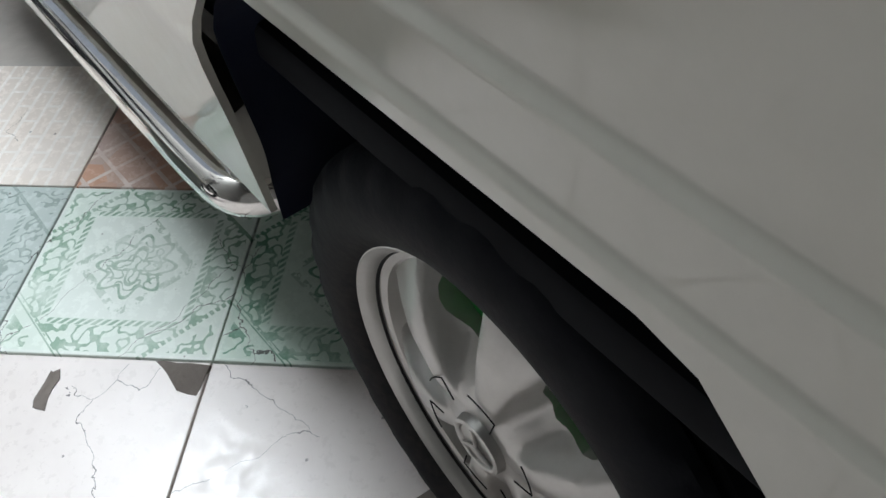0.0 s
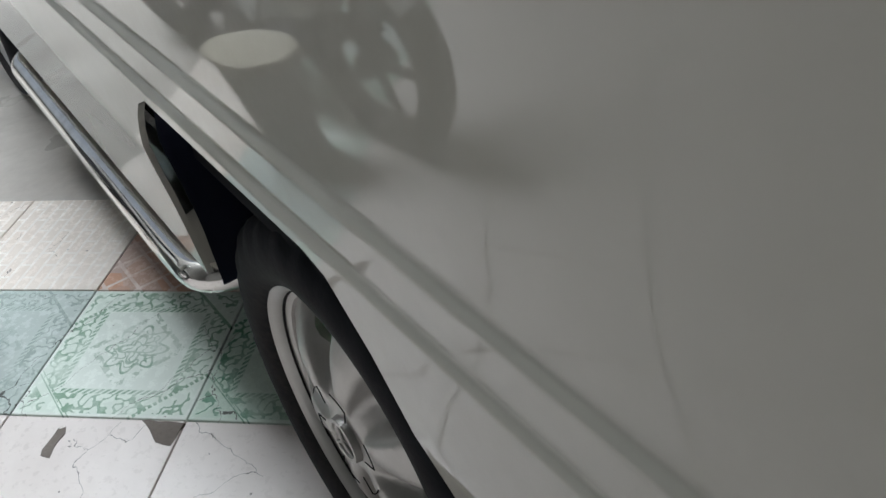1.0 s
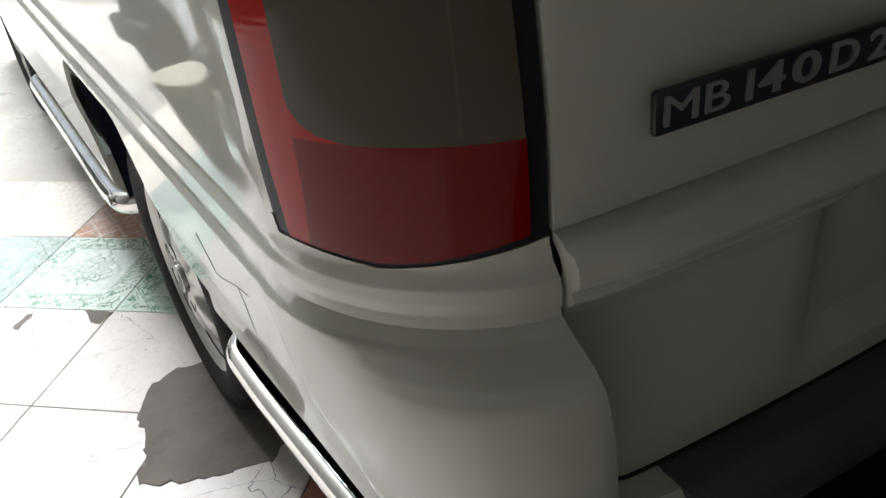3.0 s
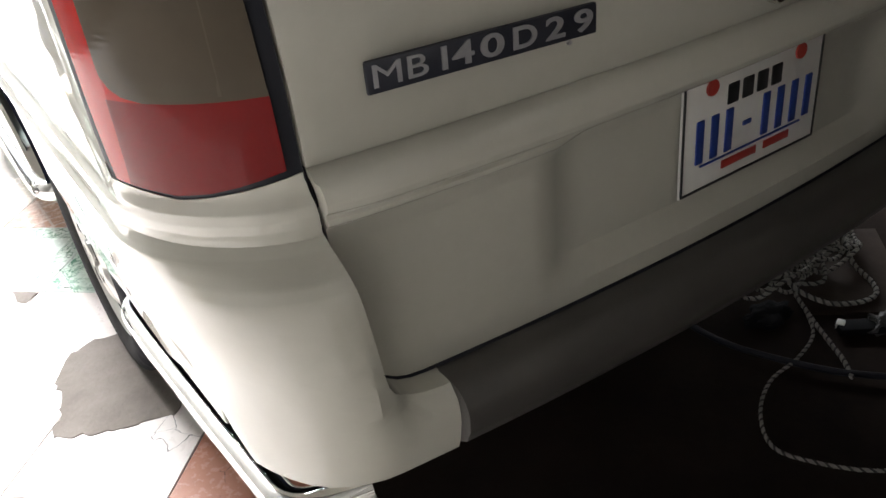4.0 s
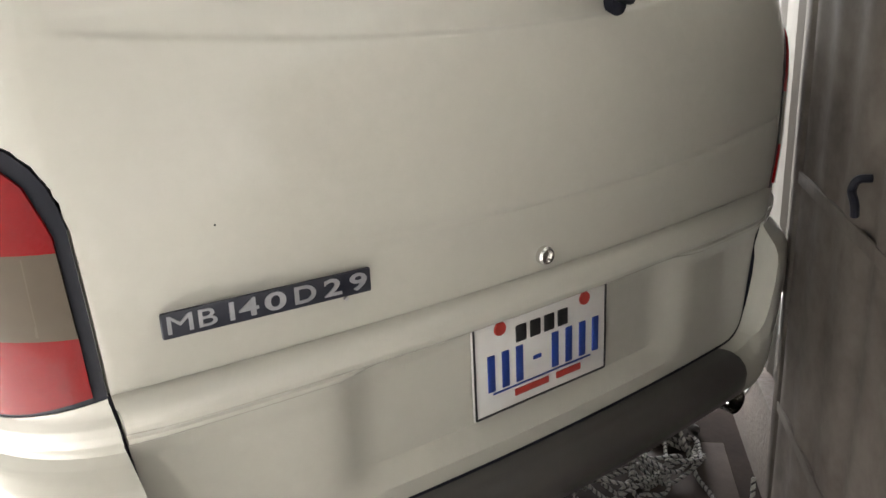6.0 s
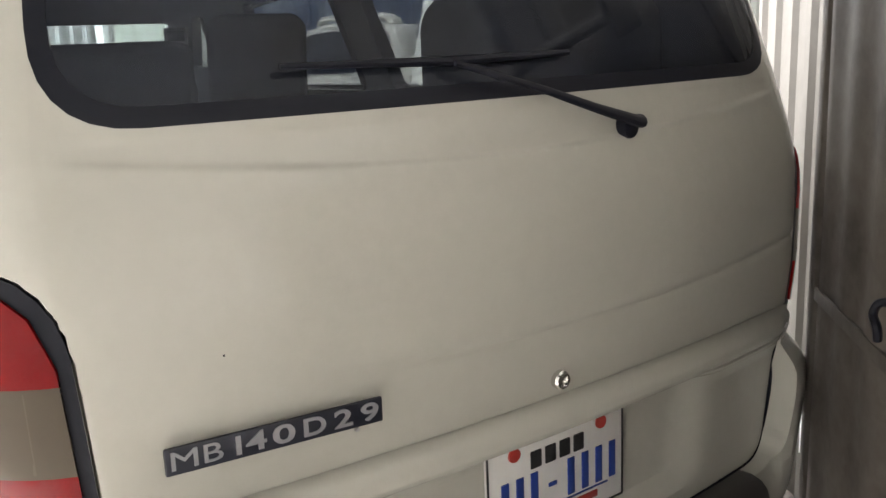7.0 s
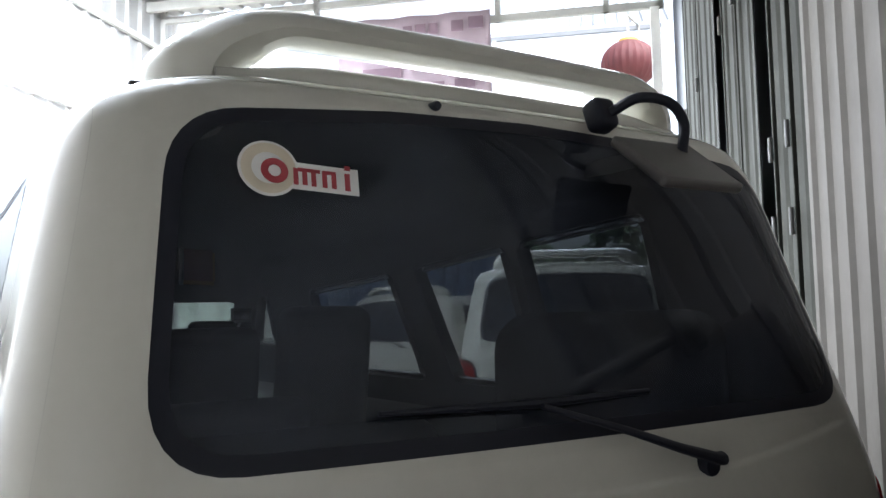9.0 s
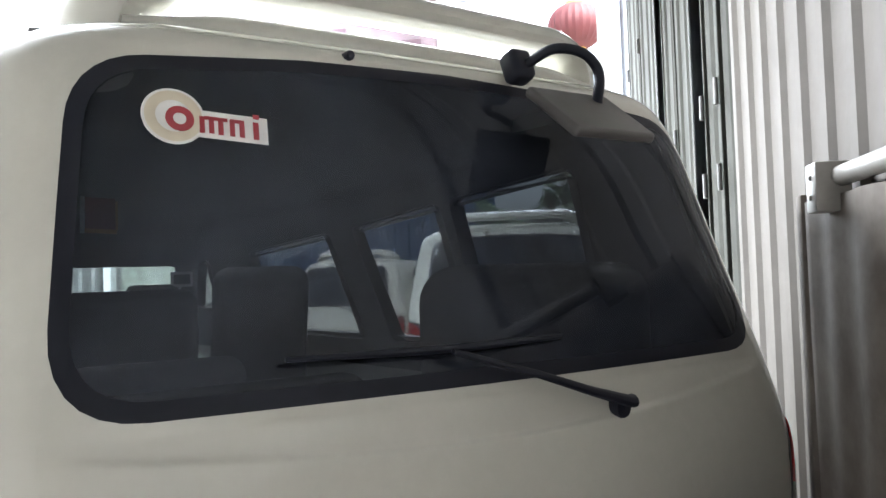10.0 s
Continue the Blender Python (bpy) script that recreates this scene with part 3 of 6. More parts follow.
def build_van():
    van = empty("van", "cream-white passenger van with chrome side bars, parked indoors on tiles", "van")
    bm = hull(True)
    # tail lamps
    for sx in (-1, 1):
        flip = (lambda p: p) if sx < 0 else mirror_x
        side = (lambda c, s=sx: c.x * s > 0.6 and c.y < 0.250 and 0.85 < c.z < 1.4)
        hit = [f for f in bm.faces if f.calc_center_median().x * sx > 0.6 and 0.85 < f.calc_center_median().z < 1.4 and f.calc_center_median().y < 0.5]
        geom = list({v for f in hit for v in f.verts} | {e for f in hit for e in f.edges}) + hit
        bmesh.ops.bisect_plane(bm, geom=geom, dist=1e-5, plane_co=(0, 0.250, 0), plane_no=(0, 1, 0))
        lb = detach(bm, cut(bm, flip(LAMP), (0, 2), side))
        hit = list(lb.faces)
        geom = list(lb.verts) + list(lb.edges) + hit
        bmesh.ops.bisect_plane(lb, geom=geom, dist=1e-5, plane_co=(0, 0.222, 0), plane_no=(0, 1, 0))
        lens = detach(lb, cut(lb, flip(LAMP_IN), (0, 2), lambda c: c.y < 0.222))
        lamp = new("tail_lamp")
        lamp.parent = van
        tagged(lamp, "red tail lamp with a smoked clear band and black surround")
        rim(lb, 0.02)
        part("lamp_surround", lb, BLACK, lamp, "black rubber lamp surround")
        for co, no in (((0, 0, 1.165), (0, 0, 1)), ((0, 0, 1.046), (0, 0, 1)), ((sx * 0.893, 0, 0), (1, 0, 0))):
            bmesh.ops.bisect_plane(lens, geom=list(lens.verts) + list(lens.edges) + list(lens.faces), dist=1e-5, plane_co=co, plane_no=no)
        band = [(-0.8935, 1.165), (-0.8935, 1.090), (-0.8925, 1.072), (-0.889, 1.060), (-0.882, 1.051), (-0.868, 1.046), (-0.70, 1.046), (-0.70, 1.165)]
        cut(lens, flip(band), (0, 2), lambda c: True)
        band = flip(band)
        groups = {"side_lens": [], "upper_lens": [], "clear_lens": [], "lower_lens": []}
        mats = {"side_lens": RED_SIDE, "upper_lens": RED, "clear_lens": SMOKE, "lower_lens": RED}
        names = {"side_lens": "bright red side lens", "upper_lens": "dark red upper lens", "clear_lens": "smoked clear reversing lens", "lower_lens": "dark red lower lens"}
        lens.faces.index_update()
        for f in lens.faces:
            c = f.calc_center_median()
            k = "side_lens" if abs(c.x) > 0.893 else "upper_lens" if c.z > 1.165 else "clear_lens" if within(f, band) else "side_lens" if c.z > 1.046 else "lower_lens"
            groups[k].append(f.index)
        for v in lens.verts:
            v.co += v.normal * 0.006
        strip = bmesh.new()
        for x0, x1, z0, z1, out in ((0.807, 0.8115, 1.052, 1.160, 0.0072),):
            rungs = []
            for z in np.linspace(z0, z1, 9):
                rung = []
                for x in (x0, (x0 + x1) / 2, x1):
                    u = max(0.0, (x - (curve(HALF, z) - 0.20)) / 0.20)
                    y = curve(REAR, z) + 0.045 * (x / 0.74) ** 2 + 0.23 * (1 - math.sqrt(max(0.0, 1 - u * u)))
                    rung.append(strip.verts.new((sx * x, y - out, z)))
                rungs.append(rung)
            for q, w in zip(rungs, rungs[1:]):
                for j in range(2):
                    strip.faces.new((q[j], q[j + 1], w[j + 1], w[j]))
        rim(strip, 0.005, None, (0, 1, 0))
        part("lens_divider", strip, SMOKE_PALE, lamp, "paler bar in the clear band")
        for k, ids in groups.items():
            ids = set(ids)
            pb = lens.copy()
            bmesh.ops.delete(pb, geom=[f for f in pb.faces if f.index not in ids], context="FACES")
            rim(pb, 0.012)
            part(k, pb, mats[k], lamp, names[k])
        lens.free()
    # tailgate
    rear = (lambda c: c.y < 0.45)
    lower = rounded_poly([(-0.699, 0.582), (0.699, 0.582), (0.742, 0.949), (-0.742, 0.949)], [0.075, 0.075, 0, 0], 6)
    middle = [(-0.742, 0.949), (0.742, 0.949), (0.752, 1.19), (-0.752, 1.19)]
    upper = [(-0.862, 1.19), (0.862, 1.19), (0.862, 1.45), (0.752, 2.038), (0.735, 2.054), (-0.735, 2.054), (-0.752, 2.038), (-0.862, 1.45)]
    gh = hull(False)
    bmesh.ops.delete(gh, geom=[f for f in gh.faces if f.calc_center_median().y > 0.9], context="FACES")
    for flip in (LAMP, mirror_x(LAMP)):
        bmesh.ops.delete(gh, geom=cut(gh, flip, (0, 2), lambda c: c.y < 0.35 and 0.85 < c.z < 1.4), context="FACES")
    for mesh in (gh, bm):
        cut(mesh, lower, (0, 2), lambda c: c.y < 0.3 and c.z < 0.97)
        cut(mesh, middle, (0, 2), lambda c: c.y < 0.3 and 0.93 < c.z < 1.21)
        cut(mesh, upper, (0, 2), lambda c: c.y < 0.55 and c.z > 1.18)
    pick = (lambda f: f.calc_center_median().y < 0.55 and (within(f, lower) or within(f, middle) or within(f, upper)))
    ta = detach(gh, [f for f in gh.faces if pick(f)])
    gh.free()
    bmesh.ops.delete(bm, geom=[f for f in bm.faces if pick(f)], context="FACES")
    tidy(ta)
    shrink(ta, 0.0042)
    for v in ta.verts:
        if v.is_boundary and v.co.z > 1.32 and abs(v.co.x) > 0.70:
            v.co += Vector((math.copysign(0.0022, v.co.x), 0.0022, 0))
    inner = cut(ta, WINDOW, (0, 2), lambda c: c.z > 1.4)
    win = detach(ta, inner)
    lining_t = ta.copy()
    rim(ta, 0.024, None, (0, 1, 0))
    gate = part("tailgate", ta, PAINT, van, "cream-white tailgate with a pressed ledge and number recess")
    glass = detach(win, cut(win, WINDOW_IN, (0, 2), lambda c: True))
    rim(win, 0.006)
    part("window_seal", win, BLACK, gate, "black window surround")
    part("rear_window", glass, GLASS, gate, "dark tinted rear window glass")
    # plain parts of the hull below the doors
    for x in (-0.606, 0.606):
        hit = [f for f in bm.faces if f.calc_center_median().z < 0.66 and f.calc_center_median().y < 0.5]
        geom = list({v for f in hit for v in f.verts} | {e for f in hit for e in f.edges}) + hit
        bmesh.ops.bisect_plane(bm, geom=geom, dist=1e-5, plane_co=(x, 0, 0), plane_no=(1, 0, 0))
    low = [f for f in bm.faces if f.calc_center_median().z < 0.61 and abs(f.calc_center_median().x) < 0.606 and f.calc_center_median().y < 0.5]
    bmesh.ops.delete(bm, geom=low, context="FACES")
    # bumper corners
    for sx in (-1, 1):
        pts = [(0.16, 0.40), (0.315, 0.83), (0.252, 0.949), (-0.2, 0.949), (-0.2, 0.40)]
        fs = cut(bm, pts, (1, 2), lambda c, s=sx: c.x * s > 0.60 and c.y < 0.6 and c.z < 1.0)
        cb = detach(bm, fs)
        tidy(cb)
        bmesh.ops.translate(cb, vec=(sx * 0.0012, -0.0015, 0), verts=list(cb.verts))
        rim(cb, 0.06, None, (-sx * 0.08, 0.99, 0))
        part("bumper_corner", cb, PAINT, van, "cream-white wrap-round bumper corner")
        sbm = bmesh.new()
        box(sbm, (sx * 0.735, 0.105, 0.77), (0.11, 0.02, 0.44), 0.004)
        part("seam_seal", sbm, BLACK, van, "black rubber seal behind the tailgate gap")
    # black rubber behind the lower tailgate gap
    line = [lower[-1]] + lower[:-2] + [lower[-2]]
    pts = [Vector((x, curve(REAR, z) + 0.045 * (x / 0.74) ** 2 + 0.008, z)) for x, z in line]
    fine = []
    for a, b in zip(pts, pts[1:]):
        m = max(1, int((b - a).length / 0.03))
        for k in range(m):
            p = a.lerp(b, k / m)
            fine.append(Vector((p.x, curve(REAR, p.z) + 0.045 * (p.x / 0.74) ** 2 + 0.008, p.z)))
    sbm = bmesh.new()
    tube(sbm, fine + [pts[-1]], 0.0052, 8)
    part("tailgate_seal", sbm, BLACK, van, "black rubber seal round the tailgate's lower edge")
    # fine cracks in the paint of the rear quarter
    crack_lines = (((0.60, 0.775), (0.585, 0.762), (0.567, 0.748), (0.555, 0.731), (0.52, 0.741), (0.49, 0.752), (0.442, 0.769), (0.40, 0.778)), ((0.442, 0.769), (0.436, 0.752), (0.43, 0.735), (0.424, 0.71), (0.432, 0.66)))
    for line in crack_lines:
        cbm = bmesh.new()
        pts = [(-(curve(HALF, z) + swell(-0.9, z, False, 1.0)) - 0.0002, y, z) for y, z in line]
        tube(cbm, rounded_path(pts, 0.012, 3), 0.0004, 5)
        part("paint_crack", cbm, BLACK, van)
    # wheel arches
    for y in AXLES:
        poly = [(p[0] + y - AXLES[0], p[1]) for p in ARCH]
        for sx in (-1, 1):
            bmesh.ops.delete(bm, geom=cut(bm, poly, (1, 2), lambda c, s=sx: c.x * s > 0.5), context="FACES")
    # the sills end higher behind the rear wheel
    for sx in (-1, 1):
        fs = cut(bm, [(0.0, 0.40), (0.90, 0.40), (0.90, 0.598), (0.0, 0.614)], (1, 2), lambda c, s=sx: c.x * s > 0.6)
        bmesh.ops.delete(bm, geom=[f for f in fs if f.is_valid], context="FACES")
    # side windows and windscreen
    panes = []
    side_windows = [[(0.66, 1.40), (1.245, 1.40), (1.315, 1.915), (0.70, 1.95)], [(1.315, 1.40), (1.845, 1.40), (2.02, 1.87), (1.385, 1.91)], [(2.07, 1.40), (3.05, 1.40), (3.12, 1.815), (2.235, 1.86)], [(3.70, 1.52), (4.06, 1.52), (3.86, 1.80), (3.72, 1.80)]]
    for w in side_windows:
        for sx in (-1, 1):
            panes.append(("side_window", detach(bm, cut(bm, rounded_poly(w, 0.045, 4), (1, 2), lambda c, s=sx: c.x * s > 0.6)), SIDE_GLASS))
    panes.append(("windscreen", detach(bm, cut(bm, rounded_poly([(-0.80, 1.30), (0.80, 1.30), (0.76, 1.80), (-0.76, 1.80)], 0.06, 4), (0, 2), lambda c: c.y > 3.6)), CLEAR))
    inside = bm.copy()
    def at_arch(c):
        return any(0.80 < c.y - y + AXLES[0] < 1.62 for y in AXLES) and c.z < 0.83 and abs(c.x) > 0.5

    rim(bm, 0.009, at_arch)
    rim(bm, 0.012, lambda c: not at_arch(c))
    body = part("body", bm, PAINT, van, "cream-white painted van body with side mouldings")
    for name, pb, mat in panes:
        sb = pb.copy()
        tidy(sb)
        r = bmesh.ops.inset_region(sb, faces=list(sb.faces), thickness=0.022, use_boundary=True, use_even_offset=False)
        ring = set(r["faces"])
        bmesh.ops.delete(sb, geom=[f for f in sb.faces if f not in ring], context="FACES")
        rim(sb, 0.045, None, (0, -1, 0) if name == "windscreen" else (-1 if next(iter(sb.verts)).co.x > 0 else 1, 0, 0))
        ob = part(name, pb, mat, body)
        part("window_rubber", sb, BLACK, ob)
    # lining of the cabin
    bmesh.ops.delete(inside, geom=[f for f in inside.faces if f.calc_center_median().z < 1.30], context="FACES")
    bmesh.ops.delete(lining_t, geom=[f for f in lining_t.faces if f.calc_center_median().z < 1.30 or abs(f.calc_center_median().x) > 0.74], context="FACES")
    for src in (inside, lining_t):
        src.normal_update()
        for v in src.verts:
            v.co -= v.normal * 0.032
        bmesh.ops.reverse_faces(src, faces=list(src.faces))
    part("cabin_lining", inside, TRIM, body, "dark grey cabin lining and roof cloth")
    part("tailgate_lining", lining_t, TRIM, gate, "dark grey inner tailgate trim")
    bm = bmesh.new()
    box(bm, (0, 2.65, 0.66), (1.70, 4.3, 0.05), 0.01)
    part("cabin_floor", bm, DARK, body)
    bm = bmesh.new()
    box(bm, (0, 4.55, 1.18), (1.55, 0.5, 0.22), 0.06, None, 3)
    part("dashboard", bm, DARK, body)
    bm = bmesh.new()
    box(bm, (0.47, 0.52, 1.46), (0.68, 0.20, 0.42), 0.09, None, 5)
    part("rear_seat_top", bm, DARK, body, "dark cloth seat back behind the rear window")
    seat(body, "bench_seat", (-0.25, 1.00, 0.90), 0.95, 0.50, ())
    seat(body, "bench_seat", (-0.25, 1.85, 0.90), 0.95, 0.50, ())
    seat(body, "single_seat", (0.445, 2.20, 0.90), 0.40, 0.82, ())
    seat(body, "bench_seat", (-0.22, 2.66, 0.90), 1.12, 0.74, ())
    seat(body, "front_seat", (-0.42, 3.60, 0.98), 0.52, 0.50, (0.0,))
    seat(body, "front_seat", (0.42, 3.60, 0.98), 0.52, 0.50, (0.0,))
    ds = new("dash_screen")
    ds.parent = body
    tagged(ds, "small white-framed screen on the dashboard")
    bm = bmesh.new()
    box(bm, (0.654, 3.75, 1.693), (0.125, 0.012, 0.085), 0.003)
    tube(bm, [(0.654, 3.76, 1.66), (0.654, 4.30, 1.28)], 0.008, 8)
    part("screen_frame", bm, WHITE, ds)
    bm = bmesh.new()
    box(bm, (0.654, 3.742, 1.693), (0.095, 0.006, 0.055), 0.001)
    part("screen_glass", bm, SCREEN, ds, "dark green screen")
    # rear bumper
    bm = bmesh.new()
    prof = [(0.04, 0.580), (-0.010, 0.584), (-0.034, 0.578), (-0.050, 0.563), (-0.056, 0.545), (-0.053, 0.512), (-0.040, 0.485), (-0.018, 0.470), (0.04, 0.462)]
    rows = []
    for k in range(33):
        x = -0.606 + 1.212 * k / 32
        rows.append([bm.verts.new((x, y + 0.045 * (x / 0.74) ** 2, z)) for y, z in prof])
    for q, w in zip(rows, rows[1:]):
        for j in range(len(prof) - 1):
            bm.faces.new((q[j], w[j], w[j + 1], q[j + 1]))
    bm.faces.new(rows[0])
    bm.faces.new(rows[-1][::-1])
    bmesh.ops.recalc_face_normals(bm, faces=list(bm.faces))
    part("rear_bumper", bm, PLASTIC, van, "dark grey textured plastic rear bumper")
    # underside
    bm = bmesh.new()
    box(bm, (0, 2.6, 0.50), (1.06, 4.5, 0.14), 0.03)
    part("underbody", bm, LINER, van, "black underbody")
    bm = bmesh.new()
    tube(bm, [(-0.7, 1.268, 0.335), (0.7, 1.268, 0.335)], 0.045, 16)
    part("rear_axle", bm, LINER, van)
    for sx in (-1, 1):
        for y in AXLES:
            bm = bmesh.new()
            line = ARCH[7:] + ARCH[:7]
            ring = []
            for (ay, az), (by, bz) in zip(line, line[1:]):
                for k in range(5):
                    f = k / 5
                    py, pz = ay + (by - ay) * f, az + (bz - az) * f
                    out = 0.006 + 0.035 * smooth(0.56, 0.42, pz)
                    py += y - AXLES[0] + math.copysign(out, py - 1.22)
                    edge = curve(HALF, max(0.44, pz)) + table([(0.44, -0.03), (0.60, -0.012), (0.70, 0.0)], pz) - 0.009
                    ring.append([bm.verts.new((sx * x, py, pz + (0.006 if pz > 0.75 else 0))) for x in (edge, 0.78, 0.55)])
            for q, w in zip(ring, ring[1:]):
                for j in range(2):
                    bm.faces.new((q[j], q[j + 1], w[j + 1], w[j]))
            bm.faces.new([r[2] for r in ring])
            part("wheel_arch_liner", bm, LINER, van, "black wheel arch liner")
            w = wheel(van)
            w.matrix_basis = Matrix.Translation((-0.795, y, 0.335)) if sx < 0 else (Matrix.Translation((0.795, y, 0.335)) @ Matrix.Rotation(math.pi, 4, "Z"))
        # painted sill between the wheels, just inside the bar
        bm = bmesh.new()
        prof = [(0.80, 0.50), (0.872, 0.475), (0.879, 0.455), (0.880, 0.43), (0.874, 0.395), (0.858, 0.372), (0.82, 0.362), (0.78, 0.372)]
        rows = []
        for k in range(13):
            y = 1.74 + 1.58 * k / 12
            rows.append([bm.verts.new((sx * x, y, z)) for x, z in prof])
        for q, w in zip(rows, rows[1:]):
            for j in range(len(prof) - 1):
                bm.faces.new((q[j], w[j], w[j + 1], q[j + 1]))
        bm.faces.new(rows[0])
        bm.faces.new(rows[-1][::-1])
        bmesh.ops.recalc_face_normals(bm, faces=list(bm.faces))
        part("side_sill", bm, PAINT, van, "cream-white sill under the doors")
        # chrome side bars
        bm = bmesh.new()
        tube(bm, rounded_path([(sx * 0.66, 1.70, 0.335), (sx * 0.862, 1.775, 0.318), (sx * 0.867, 1.90, 0.310), (sx * 0.869, 3.17, 0.300), (sx * 0.66, 3.28, 0.33)], 0.055), 0.035, 20)
        side_bar = part("side_bar", bm, CHROME, van, "polished chrome tubular side bar with scuffs")
        for y in (2.15, 2.9):
            bm = bmesh.new()
            tube(bm, [(sx * 0.88, y, 0.31), (sx * 0.66, y, 0.44)], 0.014, 10)
            part("bar_bracket", bm, PLASTIC, side_bar)
        bm = bmesh.new()
        tube(bm, rounded_path([(sx * 0.72, 0.90, 0.42), (sx * 0.867, 0.862, 0.388), (sx * 0.866, 0.70, 0.385), (sx * 0.853, 0.40, 0.385), (sx * 0.838, 0.13, 0.385), (sx * 0.72, 0.09, 0.40)], 0.05), 0.0265, 20)
        flange = bmesh.new()
        box(flange, (sx * 0.867, 0.565, 0.545), (0.012, 0.60, 0.13), 0.004, Matrix.Rotation(radians(-1.5) * sx, 4, "Z"))
        part("rear_sill", flange, PAINT, van, "cream-white flange under the rear quarter")
        part("rear_side_bar", bm, CHROME, van, "short polished chrome bar behind the rear wheel")
        # bent bracket in the wheel well
        bm = bmesh.new()
        box(bm, (sx * 0.72, 1.53, 0.62), (0.05, 0.10, 0.008), 0.003, Matrix.Rotation(radians(-40), 4, "X") @ Matrix.Rotation(radians(20), 4, "Y"))
        part("splash_bracket", bm, GATE_GREY, van, "bent dull metal bracket in the wheel well")
    bm = bmesh.new()
    tube(bm, [(0.70, 0.6, 0.40), (0.70, 0.06, 0.40)], 0.034, 20, cap=False)
    tube(bm, [(0.70, 0.6, 0.40), (0.70, 0.06, 0.40)], 0.029, 20, cap=False)
    part("exhaust_pipe", bm, CHROME, van, "chrome exhaust tail pipe")
    # roof spoiler: a hoop that stands on two feet
    bm = bmesh.new()
    spine = rounded_path([(-0.565, 0.44, 2.04), (-0.560, 0.42, 2.13), (-0.46, 0.38, 2.182), (0.46, 0.38, 2.182), (0.560, 0.42, 2.13), (0.565, 0.44, 2.04)], 0.07, 8)
    spine = [p for p in spine]
    full = []
    for a, b in zip(spine, spine[1:]):
        m = max(1, int((b - a).length / 0.06))
        full += [a.lerp(b, k / m) for k in range(m)]
    full.append(spine[-1])
    rows = []
    for p in full:
        k = smooth(0.42, 0.56, abs(p.x))
        depth = 0.15 + 0.16 * k
        thick = 0.037 + 0.036 * k
        up = Vector((math.copysign(k, p.x), 0, 1 - 0.6 * k)).normalized()
        yo = 0.045 * (p.x / 0.74) ** 2
        ring = []
        for j in range(14):
            t = 2 * math.pi * j / 14
            ring.append(bm.verts.new(p + Vector((0, yo + depth * 0.5 * (1 - math.cos(t)) - 0.04, 0)) + up * (thick * math.sin(t) + 0.03 * (0.5 - 0.5 * math.cos(t)))))
        rows.append(ring)
    for q, w in zip(rows, rows[1:]):
        for j in range(14):
            bm.faces.new((q[j], q[(j + 1) % 14], w[(j + 1) % 14], w[j]))
    bm.faces.new(rows[0])
    bm.faces.new(rows[-1][::-1])
    bmesh.ops.recalc_face_normals(bm, faces=list(bm.faces))
    lip = [(x, 0.375 + 0.045 * (x / 0.74) ** 2, 2.092) for x in np.linspace(-0.56, 0.56, 25)]
    tube(bm, lip, [0.030 - 0.020 * smooth(0.36, 0.56, abs(q[0])) for q in lip], 12)
    part("roof_spoiler", bm, PAINT, van, "cream-white hoop roof spoiler")
    for sx in (-1, 1):
        bm = bmesh.new()
        box(bm, (sx * 0.690, 0.40, 2.052), (0.028, 0.022, 0.014), 0.005)
        part("roof_plug", bm, PLASTIC, body, "small grey roof plug")
    # lock, washer jet and wiper on the tailgate
    bm = bmesh.new()
    lathe(bm, [(0.02, 0.017), (-0.012, 0.017), (-0.016, 0.014), (-0.016, 0.011), (-0.010, 0.010), (-0.010, 0.0)], 24, "y")
    bmesh.ops.translate(bm, vec=(0.003, -0.002, 0.982), verts=list(bm.verts))
    bmesh.ops.recalc_face_normals(bm, faces=list(bm.faces))
    part("tailgate_lock", bm, CHROME, gate, "chrome key lock")
    bm = bmesh.new()
    lathe(bm, [(0.03, 0.009), (-0.006, 0.009), (-0.010, 0.007), (-0.010, 0.0)], 16, "y")
    bmesh.ops.translate(bm, vec=(-0.210, 0.250, 2.040), verts=list(bm.verts))
    part("washer_jet", bm, BLACK, gate, "small black washer jet")
    wiper = new("wiper")
    wiper.parent = gate
    tagged(wiper, "black rear wiper resting along the window's lower edge")
    bm = bmesh.new()
    lathe(bm, [(0.05, 0.022), (-0.005, 0.022), (-0.02, 0.018), (-0.024, 0.0)], 20, "y")
    bmesh.ops.translate(bm, vec=(0.215, 0.045, 1.392), verts=list(bm.verts))
    part("wiper_pivot", bm, BLACK, wiper)
    bm = bmesh.new()
    tube(bm, [(0.245, 0.030, 1.402), (0.225, 0.024, 1.404), (0.13, 0.022, 1.432), (0.02, 0.032, 1.470), (-0.15, 0.048, 1.522)], [0.014, 0.013, 0.010, 0.008, 0.006], 10, flat=0.8)
    part("wiper_arm", bm, BLACK, wiper)
    bm = bmesh.new()
    tube(bm, [(0.10, 0.064, 1.529), (-0.15, 0.060, 1.525), (-0.43, 0.072, 1.530)], [0.005, 0.008, 0.004], 8)
    part("wiper_blade", bm, BLACK, wiper)
    bm = bmesh.new()
    lathe(bm, [(0.002, 0.0018), (-0.0008, 0.0016), (-0.001, 0.0)], 10, "y")
    bmesh.ops.translate(bm, vec=(-0.571, 0.0175, 1.163), verts=list(bm.verts))
    part("paint_chip", bm, BLACK, gate, "small dark chip in the paint")
    # badge
    bd = new("model_badge")
    bd.parent = gate
    tagged(bd, "black model badge with raised silver letters")
    bd.matrix_basis = Matrix.Translation((-0.512, -0.004, 1.040)) @ Matrix.Rotation(radians(-4.2), 4, "Z") @ Matrix.Rotation(radians(1.2), 4, "Y")
